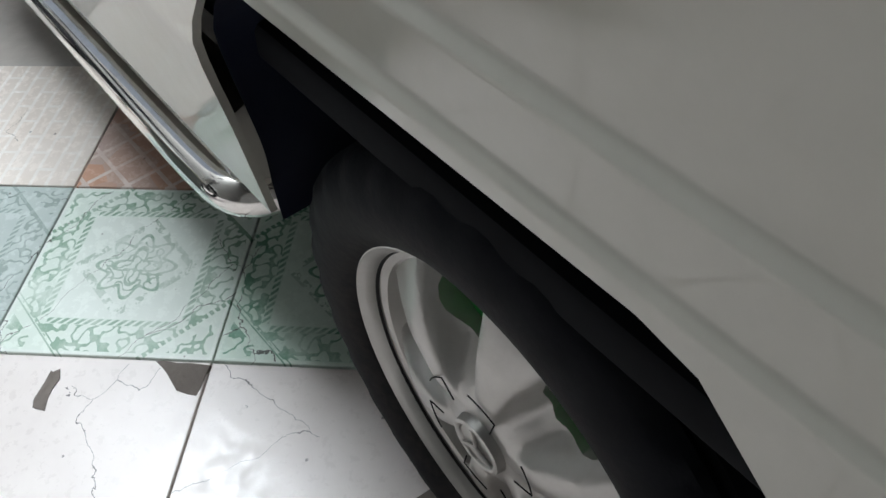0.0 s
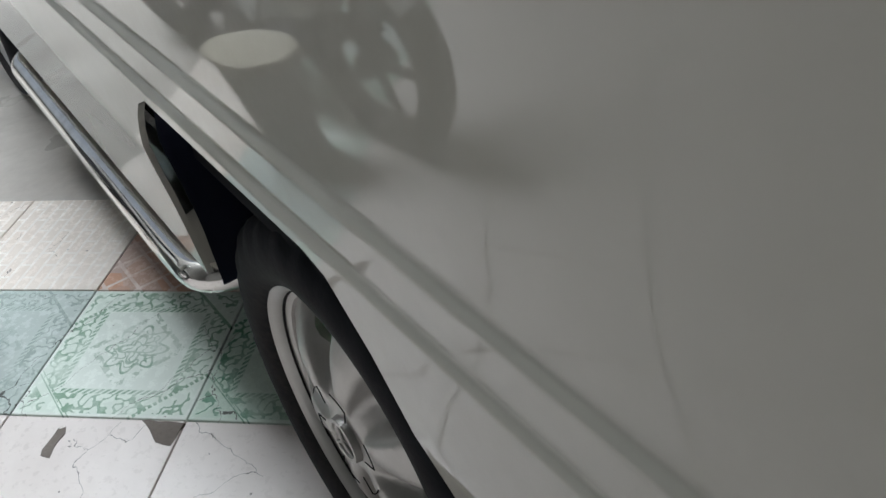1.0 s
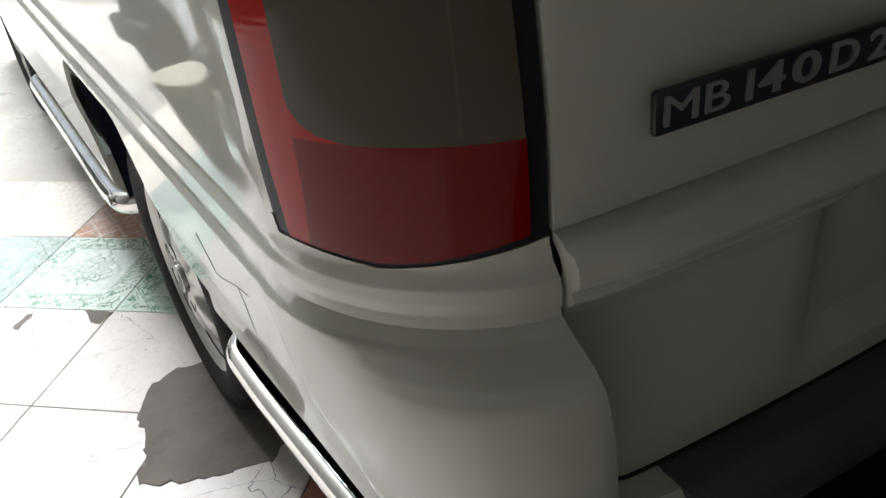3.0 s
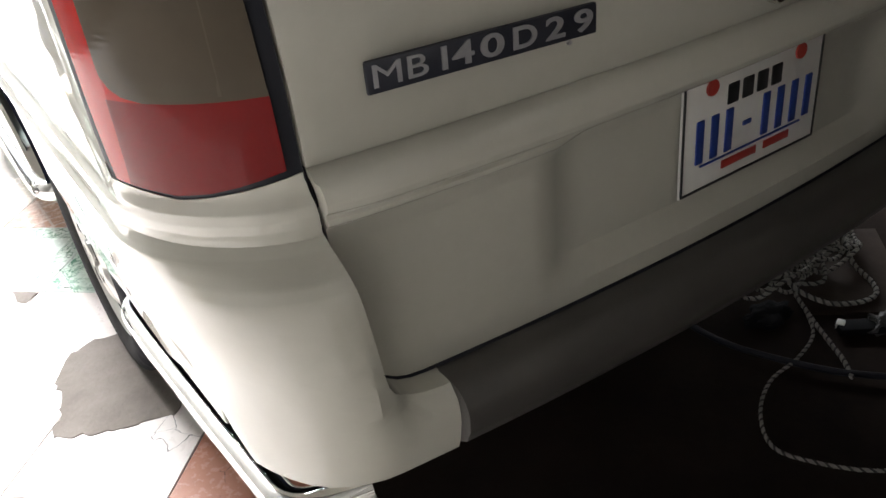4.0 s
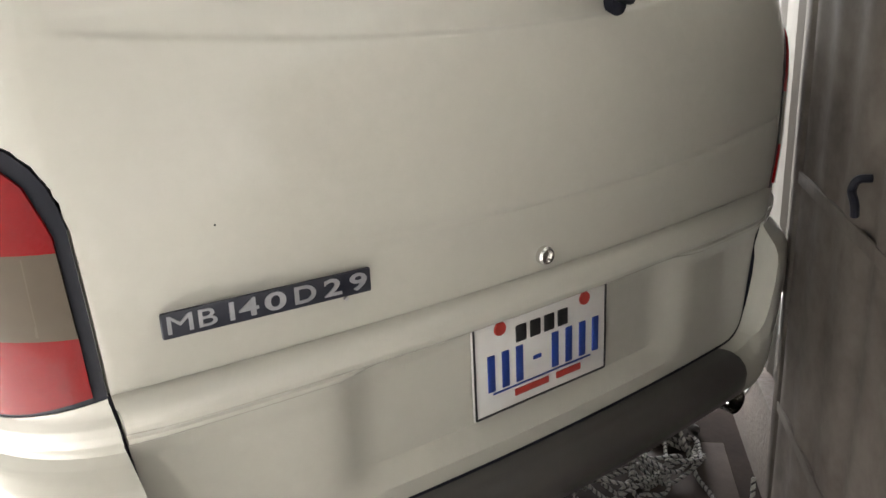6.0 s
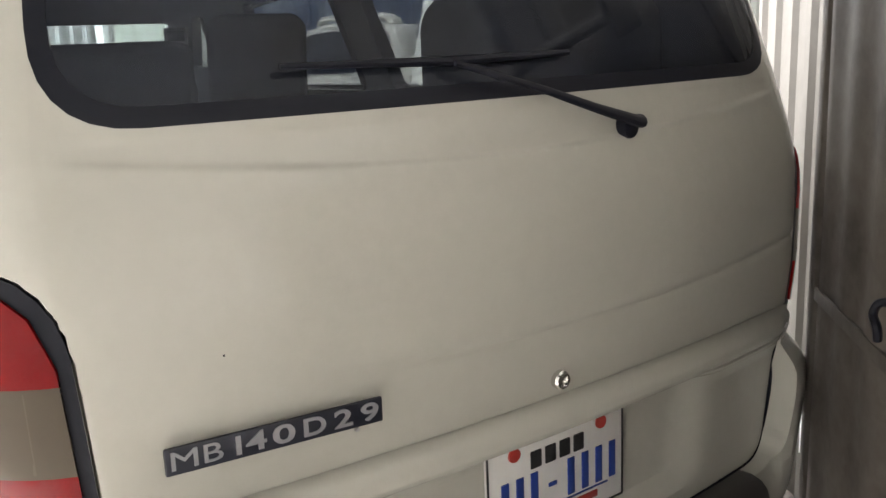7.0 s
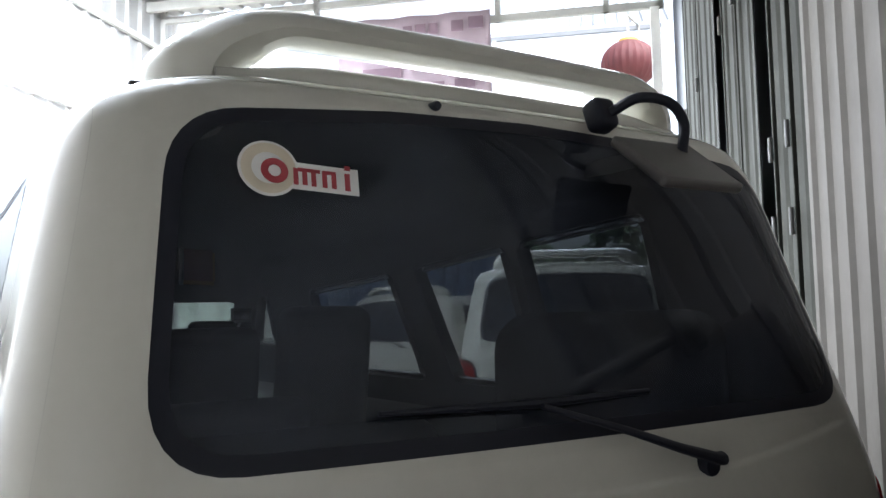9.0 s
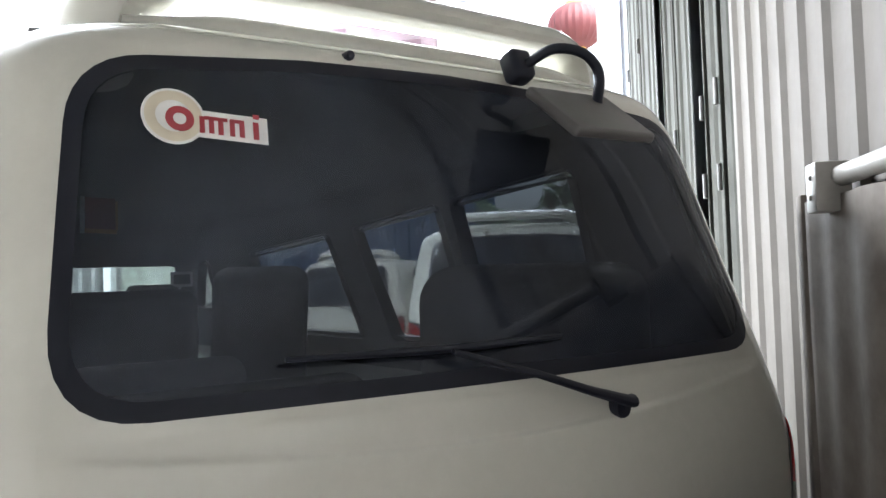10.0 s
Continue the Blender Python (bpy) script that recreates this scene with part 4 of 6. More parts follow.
    bm = bmesh.new()
    box(bm, (0, 0.0, 0), (0.312, 0.008, 0.038), 0.003)
    part("badge_plate", bm, BADGE, bd)
    rot = Matrix.Rotation(radians(90), 4, "X")
    for txt, f, sc in (("MB", 0.128, 1.54), ("1", 0.308, 1.5), ("4", 0.388, 1.66), ("0", 0.512, 1.92), ("D", 0.655, 1.42), ("2", 0.797, 1.70), (".", 0.862, 1.4), ("9", 0.930, 1.72)):
        lettering("badge_letter", txt, 0.035, SILVER, bd, Matrix.Translation((-0.156 + 0.312 * f, -0.0045, -0.012 if txt == "." else 0)) @ rot @ Matrix.Diagonal((sc, 1.05, 1, 1)), 0.0015, 1.0, 0.0 if txt == "MB" else 0.0006)
    # number plate: its characters are plain bars
    pl = new("number_plate")
    pl.parent = gate
    tagged(pl, "white number plate with a black rim, blue and red bars")
    pl.matrix_basis = Matrix.Translation((0.038, 0.040, 0.772))
    bm = bmesh.new()
    box(bm, (0, 0, 0), (0.340, 0.004, 0.200), 0.0015)
    part("plate", bm, WHITE, pl)
    bm = bmesh.new()
    for c, s in (((0, -0.003, 0.096), (0.334, 0.003, 0.004)), ((0, -0.003, -0.096), (0.334, 0.003, 0.004)), ((-0.166, -0.003, 0), (0.004, 0.003, 0.188)), ((0.166, -0.003, 0), (0.004, 0.003, 0.188))):
        box(bm, c, s, 0.001)
    part("plate_rim", bm, INK_BLACK, pl)
    for x in (-0.128, -0.094, -0.060, 0.030, 0.066, 0.102, 0.138):
        bm = bmesh.new()
        box(bm, (x, -0.003, -0.012), (0.017, 0.003, 0.074), 0.001)
        part("plate_bar", bm, INK_BLUE, pl)
    bm = bmesh.new()
    box(bm, (-0.016, -0.003, -0.012), (0.020, 0.003, 0.008), 0.001)
    part("plate_bar", bm, INK_BLUE, pl)
    bm = bmesh.new()
    box(bm, (0.0, -0.003, -0.055), (0.25, 0.003, 0.003), 0.0005)
    part("plate_line", bm, INK_BLUE, pl)
    for x, w in ((-0.03, 0.085), (0.065, 0.065)):
        bm = bmesh.new()
        box(bm, (x, -0.003, -0.070), (w, 0.003, 0.014), 0.001)
        part("plate_bar", bm, INK_RED, pl)
    for x in (-0.055, -0.02, 0.015, 0.05):
        bm = bmesh.new()
        box(bm, (x, -0.003, 0.050), (0.026, 0.003, 0.034), 0.002)
        part("plate_bar", bm, INK_BLACK, pl)
    for x in (-0.105, 0.108):
        bm = bmesh.new()
        lathe(bm, [(-0.003, 0.0), (-0.004, 0.013), (0.0, 0.014)], 20, "y")
        bmesh.ops.translate(bm, vec=(x, -0.001, 0.073), verts=list(bm.verts))
        part("plate_dot", bm, INK_RED, pl)
    return van


# ---------------------------------------------------------------- the shed
TURN = radians(46.2)
UX, UY = math.cos(TURN), math.sin(TURN)


def at(u, n, z=0.0):
    """A place in the shed: u along its walls towards the street, n to the right-hand wall."""
    return Vector((u * UX + n * UY, u * UY - n * UX, z))


SHED = Matrix.Rotation(TURN, 4, "Z")          # x along u, y along -n


def shed_box(bm, u0, u1, n0, n1, z0, z1, bevel=0.0):
    box(bm, at((u0 + u1) / 2, (n0 + n1) / 2, (z0 + z1) / 2), (u1 - u0, n1 - n0, z1 - z0), bevel, SHED)


CONCRETE = surface("worn_concrete", (0.52, 0.485, 0.44), (0.33, 0.30, 0.27), 0.30, scale=2.2, fine=28, amount=0.8, bump=0.002, rough_var=0.3)
CEMENT = surface("rough_cement", (0.20, 0.172, 0.15), (0.125, 0.105, 0.09), 0.85, scale=6, fine=70, amount=0.8, bump=0.004)
ASPHALT = surface("street_ground", (0.34, 0.32, 0.29), (0.24, 0.22, 0.2), 0.9, scale=1.2, fine=40, amount=0.7, bump=0.003)
DARK_ROOF = surface("dark_inner_roof_sheet", (0.10, 0.095, 0.09), (0.05, 0.047, 0.045), 0.7, metal=0.1, scale=2, fine=20, amount=0.7)
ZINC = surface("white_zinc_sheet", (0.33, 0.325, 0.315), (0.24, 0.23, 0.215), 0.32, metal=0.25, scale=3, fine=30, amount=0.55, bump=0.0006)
# the same white zinc, with shade put into a darker colour
SHADED_ZINC = surface("shaded_zinc_sheet", (0.122, 0.111, 0.099), (0.085, 0.077, 0.068), 0.75, metal=0.0, spec=0.06, scale=3, fine=30, amount=0.6, bump=0.0006)
SHUTTER = surface("grey_shutter_steel", (0.050, 0.050, 0.043), (0.031, 0.031, 0.026), 0.8, metal=0.0, spec=0.05, scale=4, fine=40, amount=0.7, bump=0.0006)
DARK_STEEL = surface("dark_steel", (0.022, 0.024, 0.030), (0.013, 0.014, 0.017), 0.6, scale=6, amount=0.6)
GATE = surface("stained_gate_steel", (0.145, 0.128, 0.112), (0.055, 0.046, 0.040), 0.85, metal=0.0, spec=0.08, scale=2.4, fine=26, amount=0.95, bump=0.0012, bump_scale=5)
GALVANISED = surface("galvanised_tube", (0.22, 0.208, 0.188), (0.14, 0.13, 0.117), 0.5, metal=0.2, scale=8, fine=60, amount=0.6)
BEAM = surface("painted_beam", (0.42, 0.41, 0.38), (0.28, 0.27, 0.25), 0.5, scale=5, amount=0.5)
# plaster of unseen walls, its tone set for the light they bounce
BOUNCE_PLASTER = surface("bounce_plaster", (0.28, 0.27, 0.255), (0.20, 0.19, 0.175), 0.85, scale=2, fine=30, amount=0.6, bump=0.002)
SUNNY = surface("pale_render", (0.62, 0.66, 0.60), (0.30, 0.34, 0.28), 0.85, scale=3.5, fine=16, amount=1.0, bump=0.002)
PLASTER = surface("plain_plaster", (0.20, 0.195, 0.185), (0.14, 0.135, 0.125), 0.8, scale=2, fine=30, amount=0.6, bump=0.002)


def tile_material(name, base, dark, pattern="", tone=(0.1, 0.2, 0.15), rough=0.13):
    """Glazed floor tile, worn; the printed ornament follows the tile's own 40 cm square."""
    m, nt, p = nodes_of(name)
    vec = nt.nodes.new("ShaderNodeTexCoord").outputs["Object"]
    info = nt.nodes.new("ShaderNodeObjectInfo")
    off = nt.nodes.new("ShaderNodeVectorMath")
    off.operation = "MULTIPLY_ADD"
    comb = nt.nodes.new("ShaderNodeCombineXYZ")
    for i, k in enumerate((17.0, 31.0, 9.0)):
        nt.links.new(mathn(nt, "MULTIPLY", info.outputs["Random"], k), comb.inputs[i])
    off.inputs[1].default_value = (1, 1, 1)
    nt.links.new(vec, off.inputs[0])
    nt.links.new(comb.outputs[0], off.inputs[2])
    v2 = off.outputs[0]
    broad = noise_of(nt, 6.0, 6.0, 0.65, vec=v2)
    fine = noise_of(nt, 45.0, 5.0, 0.7, vec=v2)
    col = mixc(nt, mathn(nt, "MULTIPLY", ramp(nt, broad, 0.35, 0.75), 0.8), base, dark)
    wear = ramp(nt, noise_of(nt, 5.0, 7.0, 0.75, vec=v2), 0.46, 0.62)
    sep = nt.nodes.new("ShaderNodeSeparateXYZ")
    nt.links.new(vec, sep.inputs[0])
    x, y = sep.outputs[0], sep.outputs[1]
    ax, ay = mathn(nt, "ABSOLUTE", x), mathn(nt, "ABSOLUTE", y)

    def band(v, lo, hi):
        return mathn(nt, "MULTIPLY", mathn(nt, "GREATER_THAN", v, lo), mathn(nt, "LESS_THAN", v, hi))

    mask = None
    if pattern == "ornament":
        big, small = mathn(nt, "MAXIMUM", ax, ay), mathn(nt, "MINIMUM", ax, ay)
        scroll_n = noise_of(nt, 34.0, 1.0, 0.5, vec=vec)
        scroll = mathn(nt, "LESS_THAN", mathn(nt, "ABSOLUTE", mathn(nt, "SUBTRACT", scroll_n, 0.5)), 0.045)
        chain = mathn(nt, "GREATER_THAN", mathn(nt, "SINE", mathn(nt, "MULTIPLY", mathn(nt, "ADD", x, y), 420.0)), -0.2)
        corner = mathn(nt, "GREATER_THAN", mathn(nt, "ADD", ax, ay), 0.27)
        notcorner = mathn(nt, "SUBTRACT", 1.0, corner)
        frame_band = mathn(nt, "MULTIPLY", mathn(nt, "MULTIPLY", band(big, 0.135, 0.188), scroll), notcorner)
        ropes = mathn(nt, "MULTIPLY", mathn(nt, "MULTIPLY", band(big, 0.122, 0.134), chain), mathn(nt, "LESS_THAN", small, 0.118))
        diag = mathn(nt, "MULTIPLY", band(mathn(nt, "ADD", ax, ay), 0.262, 0.276), mathn(nt, "GREATER_THAN", mathn(nt, "SINE", mathn(nt, "MULTIPLY", mathn(nt, "SUBTRACT", x, y), 380.0)), -0.3))
        corn_s = mathn(nt, "MULTIPLY", mathn(nt, "MULTIPLY", mathn(nt, "GREATER_THAN", mathn(nt, "ADD", ax, ay), 0.30), scroll), mathn(nt, "LESS_THAN", big, 0.185))
        r = mathn(nt, "SQRT", mathn(nt, "ADD", mathn(nt, "MULTIPLY", x, x), mathn(nt, "MULTIPLY", y, y)))
        th = mathn(nt, "ARCTAN2", y, x)
        petal = mathn(nt, "ADD", 0.062, mathn(nt, "MULTIPLY", mathn(nt, "COSINE", mathn(nt, "MULTIPLY", th, 8.0)), 0.012))
        ring1 = mathn(nt, "LESS_THAN", mathn(nt, "ABSOLUTE", mathn(nt, "SUBTRACT", r, petal)), 0.004)
        petal2 = mathn(nt, "ADD", 0.030, mathn(nt, "MULTIPLY", mathn(nt, "COSINE", mathn(nt, "MULTIPLY", th, 4.0)), 0.014))
        ring2 = mathn(nt, "LESS_THAN", mathn(nt, "ABSOLUTE", mathn(nt, "SUBTRACT", r, petal2)), 0.004)
        curl = mathn(nt, "MULTIPLY", mathn(nt, "LESS_THAN", r, 0.058), mathn(nt, "LESS_THAN", mathn(nt, "ABSOLUTE", mathn(nt, "SUBTRACT", noise_of(nt, 52.0, 0.0, 0.5, vec=vec), 0.5)), 0.05))
        dia = mathn(nt, "ADD", ax, ay)
        halo = mathn(nt, "MULTIPLY", mathn(nt, "MULTIPLY", band(dia, 0.098, 0.118), mathn(nt, "LESS_THAN", fine, 0.5)), 0.6)
        mask = frame_band
        for extra in (ropes, diag, corn_s, ring1, ring2, curl, halo):
            mask = mathn(nt, "MAXIMUM", mask, extra)
        tint = mathn(nt, "MULTIPLY", band(big, 0.12, 0.19), 0.14)
        col = mixc(nt, tint, col, tuple(c * 1.6 for c in tone))
    elif pattern == "bricks":
        b = add(nt, "ShaderNodeTexBrick", Scale=1.0)
        b.inputs["Mortar Size"].default_value = 0.004
        b.inputs["Brick Width"].default_value, b.inputs["Row Height"].default_value = 0.10, 0.034
        nt.links.new(vec, b.inputs["Vector"])
        mask = mathn(nt, "MULTIPLY", b.outputs["Fac"], 0.8)
    elif pattern == "diamonds":
        q1 = mathn(nt, "PINGPONG", mathn(nt, "ADD", mathn(nt, "ADD", x, y), 1.0), 0.045)
        q2 = mathn(nt, "PINGPONG", mathn(nt, "ADD", mathn(nt, "SUBTRACT", x, y), 1.0), 0.045)
        mask = mathn(nt, "LESS_THAN", mathn(nt, "MINIMUM", q1, q2), 0.006)
        vor = add(nt, "ShaderNodeTexVoronoi", Scale=11.0)
        nt.links.new(vec, vor.inputs["Vector"])
        sp = nt.nodes.new("ShaderNodeSeparateColor")
        nt.links.new(vor.outputs["Color"], sp.inputs[0])
        col = mixc(nt, sp.outputs[0], (0.60, 0.36, 0.25), (0.54, 0.43, 0.38))
    if mask is not None:
        mask = mathn(nt, "MULTIPLY", mask, mathn(nt, "SUBTRACT", 1.0, mathn(nt, "MULTIPLY", wear, 0.75)))
        col = mixc(nt, mask, col, tone)
    crack = add(nt, "ShaderNodeTexVoronoi", Scale=3.4)
    crack.feature = "DISTANCE_TO_EDGE"
    wob = nt.nodes.new("ShaderNodeVectorMath")
    wob.operation = "MULTIPLY_ADD"
    nz = add(nt, "ShaderNodeTexNoise", Scale=9.0, Detail=5.0)
    nt.links.new(v2, nz.inputs["Vector"])
    nt.links.new(nz.outputs[1], wob.inputs[0])
    wob.inputs[1].default_value = (0.13, 0.13, 0.0)
    nt.links.new(v2, wob.inputs[2])
    nt.links.new(wob.outputs[0], crack.inputs["Vector"])
    thin = mathn(nt, "MULTIPLY", mathn(nt, "LESS_THAN", crack.outputs[0], 0.0016), mathn(nt, "GREATER_THAN", noise_of(nt, 3.0, 2.0, vec=v2), 0.50))
    col = mixc(nt, mathn(nt, "MULTIPLY", thin, 0.85), col, (0.05, 0.045, 0.04))
    spots = add(nt, "ShaderNodeTexVoronoi", Scale=19.0)
    nt.links.new(v2, spots.inputs["Vector"])
    dots = mathn(nt, "MULTIPLY", mathn(nt, "LESS_THAN", spots.outputs[0], 0.055), mathn(nt, "GREATER_THAN", broad, 0.5))
    col = mixc(nt, mathn(nt, "MULTIPLY", dots, 0.7), col, (0.09, 0.08, 0.07))
    nt.links.new(col, p.inputs["Base Color"])
    nt.links.new(mathn(nt, "ADD", rough, mathn(nt, "MULTIPLY", ramp(nt, fine, 0.3, 0.8), 0.3)), p.inputs["Roughness"])
    bp = add(nt, "ShaderNodeBump", Strength=0.5, Distance=0.0012)
    nt.links.new(mathn(nt, "SUBTRACT", broad, thin), bp.inputs["Height"])
    nt.links.new(bp.outputs[0], p.inputs["Normal"])
    return m


GREEN_TILE = tile_material("pale_green_tile", (0.76, 0.82, 0.76), (0.66, 0.73, 0.66), "ornament", (0.25, 0.38, 0.28))
DEEP_GREEN_TILE = tile_material("green_tile", (0.68, 0.78, 0.69), (0.58, 0.69, 0.60), "ornament", (0.16, 0.32, 0.22))
GREY_TILE = tile_material("grey_green_tile", (0.50, 0.56, 0.53), (0.40, 0.46, 0.44), "ornament", (0.32, 0.38, 0.35))
MARBLE_TILE = tile_material("pinkish_marble_tile", (0.76, 0.70, 0.665), (0.65, 0.59, 0.555), rough=0.2)
BRICK_TILE = tile_material("brick_print_tile", (0.80, 0.73, 0.66), (0.70, 0.61, 0.53), "bricks", (0.86, 0.82, 0.77))
DIAMOND_TILE = tile_material("diamond_print_tile", (0.58, 0.36, 0.27), (0.52, 0.40, 0.35), "diamonds", (0.72, 0.63, 0.58))
CLAY_TILE = tile_material("clay_red_tile", (0.42, 0.20, 0.14), (0.32, 0.15, 0.11))

# ground: one sheet to the horizon, shed floor slab on it
bm = bmesh.new()
bmesh.ops.create_grid(bm, x_segments=4, y_segments=4, size=400)
bmesh.ops.translate(bm, vec=(0, 0, -0.14), verts=list(bm.verts))
tagged(part("ground", bm, ASPHALT, None, smooth=False), "pale dusty ground outside the shed", "ground", kind="structure")
bm = bmesh.new()
shed_box(bm, -4.5, 7.6, -5.1, 0.9, -0.20, -0.010)
floor = part("floor", bm, CONCRETE, None, smooth=False)
tagged(floor, "worn grey concrete slab with old tiles laid on part of it", "floor", kind="structure")


# walls of corrugated sheet
def corrugated(bm, u0, u1, n, z0, z1, pitch=0.19, depth=0.026, thick=0.004, along="u"):
    """Trapezoid-ribbed sheet standing along u (or along n)."""
    xs = []
    a = u0
    while a < u1:
        for f, d in ((0.0, 0), (0.50, 0), (0.60, 1), (0.82, 1), (0.92, 0)):
            xs.append((a + f * pitch, d * depth))
        a += pitch
    cols = []
    for a, d in xs:
        cols.append([bm.verts.new(at(a, (n(a) if callable(n) else n) - d, z) if along == "u" else at(n - d, a, z)) for z in (z0, (z0 + z1) / 2, z1)])
    for q, w in zip(cols, cols[1:]):
        for j in range(2):
            bm.faces.new((q[j], w[j], w[j + 1], q[j + 1]))


def sheet_wall(name, label, mat, *args, **kw):
    bm = bmesh.new()
    corrugated(bm, *args, **kw)
    ob = part(name, bm, mat, None, smooth=False)
    s = ob.modifiers.new("thick", "SOLIDIFY")
    s.thickness = 0.006
    tagged(ob, label, "wall", kind="structure")
    return ob


WALL_N = 0.645
# the right wall takes the darkened zinc in place of shade
sheet_wall("wall_right", "white corrugated zinc sheet wall beside the van, darkened for shade", SHADED_ZINC, 0.05, 1.42, WALL_N, 0.0, 5.3, depth=0.014)
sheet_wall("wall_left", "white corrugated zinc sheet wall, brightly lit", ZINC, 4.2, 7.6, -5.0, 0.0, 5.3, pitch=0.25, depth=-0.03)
bm = bmesh.new()
shed_box(bm, -4.5, 2.2, -5.1, -4.98, -0.1, 5.3)
tagged(part("wall_side", bm, PLASTER, None, smooth=False), "plain plastered side wall", "wall", kind="structure")
bm = bmesh.new()
shed_box(bm, 2.2, 4.2, -5.1, -4.98, 4.0, 5.3)
tagged(part("wall_lintel", bm, PLASTER, None, smooth=False), "plain plastered lintel over the side opening", "wall", kind="structure")
# unseen back wall, added; its tone is set for light bounced on the tailgate
bm = bmesh.new()
shed_box(bm, -4.62, -4.5, -5.1, 0.9, -0.1, 5.3)
tagged(part("wall_back", bm, BOUNCE_PLASTER, None, smooth=False), "plain plastered back wall, unseen, for bounced light", "wall", kind="structure")
bm = bmesh.new()
shed_box(bm, -4.5, 1.45, 0.71, 0.80, -0.1, 5.3)
tagged(part("wall_outer", bm, BOUNCE_PLASTER, None, smooth=False), "plain wall behind the zinc sheet", "wall", kind="structure")

# folding steel shutter along the right side towards the street
shutter = tagged(new("folding_shutter"), "grey folding steel shutter with dark gaps, drawn open", "shutter", kind="structure")
for u0, u1, ribs in ((1.475, 1.80, 1), (1.815, 2.13, 1), (2.50, 2.95, 2), (2.97, 3.43, 2), (3.82, 4.70, 3), (4.73, 5.62, 3)):
    bm = bmesh.new()
    corrugated(bm, u0, u1 - 0.002, (lambda a, u0=u0, u1=u1: WALL_N + 0.012 * math.sin((a - u0) / (u1 - u0) * math.pi)), 0.02, 5.2, pitch=(u1 - u0) / ribs, depth=0.010)
    leaf = part("shutter_panel", bm, SHUTTER, shutter, smooth=False)
    s = leaf.modifiers.new("thick", "SOLIDIFY")
    s.thickness = 0.004
    bm = bmesh.new()
    shed_box(bm, u1 - 0.018, u1 + 0.004, WALL_N - 0.016, WALL_N + 0.010, 0.02, 5.2, 0.003)
    part("shutter_stile", bm, SHUTTER, shutter, smooth=False)
    for z in (0.55, 1.93, 2.25, 3.2, 4.4):
        bm = bmesh.new()
        tube(bm, [at(u1 + 0.002, WALL_N - 0.026, z), at(u1 + 0.002, WALL_N - 0.026, z + 0.10)], 0.009, 10)
        part("shutter_hinge", bm, GATE_GREY, leaf)
bm = bmesh.new()
shed_box(bm, 1.45, 7.4, WALL_N + 0.06, WALL_N + 0.10, 0.0, 5.3)
tagged(part("wall_dark", bm, DARK_STEEL, None, smooth=False), "dark steel backing of the shutter", "wall", kind="structure")

# roof of corrugated sheet on purlins, sloping down to the street
roof = tagged(new("ceiling"), "corrugated zinc roof on grey steel purlins", "ceiling", kind="structure")


def roof_z(u):
    return 5.42 - 0.015 * (u + 4.5)


# the unseen gap left between these sheets is assumed, for the added lamp
for lo, hi, q0, q1 in ((-2.0, 1.0, -4.7, 4.6), (-5.2, 1.0, 4.6, 7.5), (-4.7, -2.0, -4.7, 1.6), (-5.2, -4.7, -4.7, 4.6)):
    bm = bmesh.new()
    n = lo
    cols = []
    while n < hi:
        for f, d in ((0.0, 0), (0.5, 0), (0.6, 1), (0.82, 1), (0.92, 0)):
            cols.append([bm.verts.new(at(q, n + f * 0.25, roof_z(q) + 0.03 * d)) for q in (q0, (q0 + q1) / 2, q1)])
        n += 0.25
    for q, w in zip(cols, cols[1:]):
        for j in range(2):
            bm.faces.new((q[j], q[j + 1], w[j + 1], w[j]))
    # sheets behind u 4.6 are darker than those at the street end
    rs = part("roof_sheet", bm, ZINC if q0 > 4 else DARK_ROOF, roof, smooth=False)
    s = rs.modifiers.new("thick", "SOLIDIFY")
    s.thickness = 0.006
for q in (-3.5, -1.7, 0.1, 1.9, 3.7, 5.5, 7.0):
    bm = bmesh.new()
    shed_box(bm, q, q + 0.06, -2.0 if 1.5 < q < 4 else -5.1, 0.85, roof_z(q) - 0.13, roof_z(q) - 0.02, 0.004)
    part("purlin", bm, BEAM, roof, smooth=False)

# the street side: truss over the opening and posts
front = tagged(new("trim"), "grey steel truss over the open street side", "truss", kind="structure")
for z in (4.76, 5.08):
    bm = bmesh.new()
    shed_box(bm, 7.3, 7.36, -5.0, 0.6, z, z + 0.075, 0.004)
    part("truss_beam", bm, BEAM, front, smooth=False)
for nn in (-5.0, -3.15, -1.13, 0.0, 0.55):
    bm = bmesh.new()
    shed_box(bm, 7.3, 7.36, nn, nn + 0.06, 4.76, 5.3, 0.004)
    part("truss_post", bm, BEAM, front, smooth=False)
for nn in (-4.97, 0.47):
    bm = bmesh.new()
    shed_box(bm, 7.26, 7.38, nn, nn + 0.09, 0.0, 4.76, 0.006)
    part("truss_post", bm, WHITE, front, smooth=False)
for z in (2.6, 3.7, 4.72):
    bm = bmesh.new()
    shed_box(bm, 4.2, 7.3, -4.97, -4.92, z, z + 0.06, 0.004)
    part("wall_rail", bm, BEAM, front, smooth=False)

# ---------------------------------------------------------------- things
van = build_van()
tagged(van, group="vans")
second = copy_thing(van, Matrix.Translation((3.55, 4.25, -0.02)) @ Matrix.Rotation(radians(-41), 4, "Z"))
tagged(second, "white passenger van with a roof spoiler, parked outside", "van", "vans")
third = copy_thing(van, Matrix.Translation((4.6, 9.2, -0.14)) @ Matrix.Rotation(radians(-62), 4, "Z"))
tagged(third, "white passenger van parked further along the street", "van", "vans")



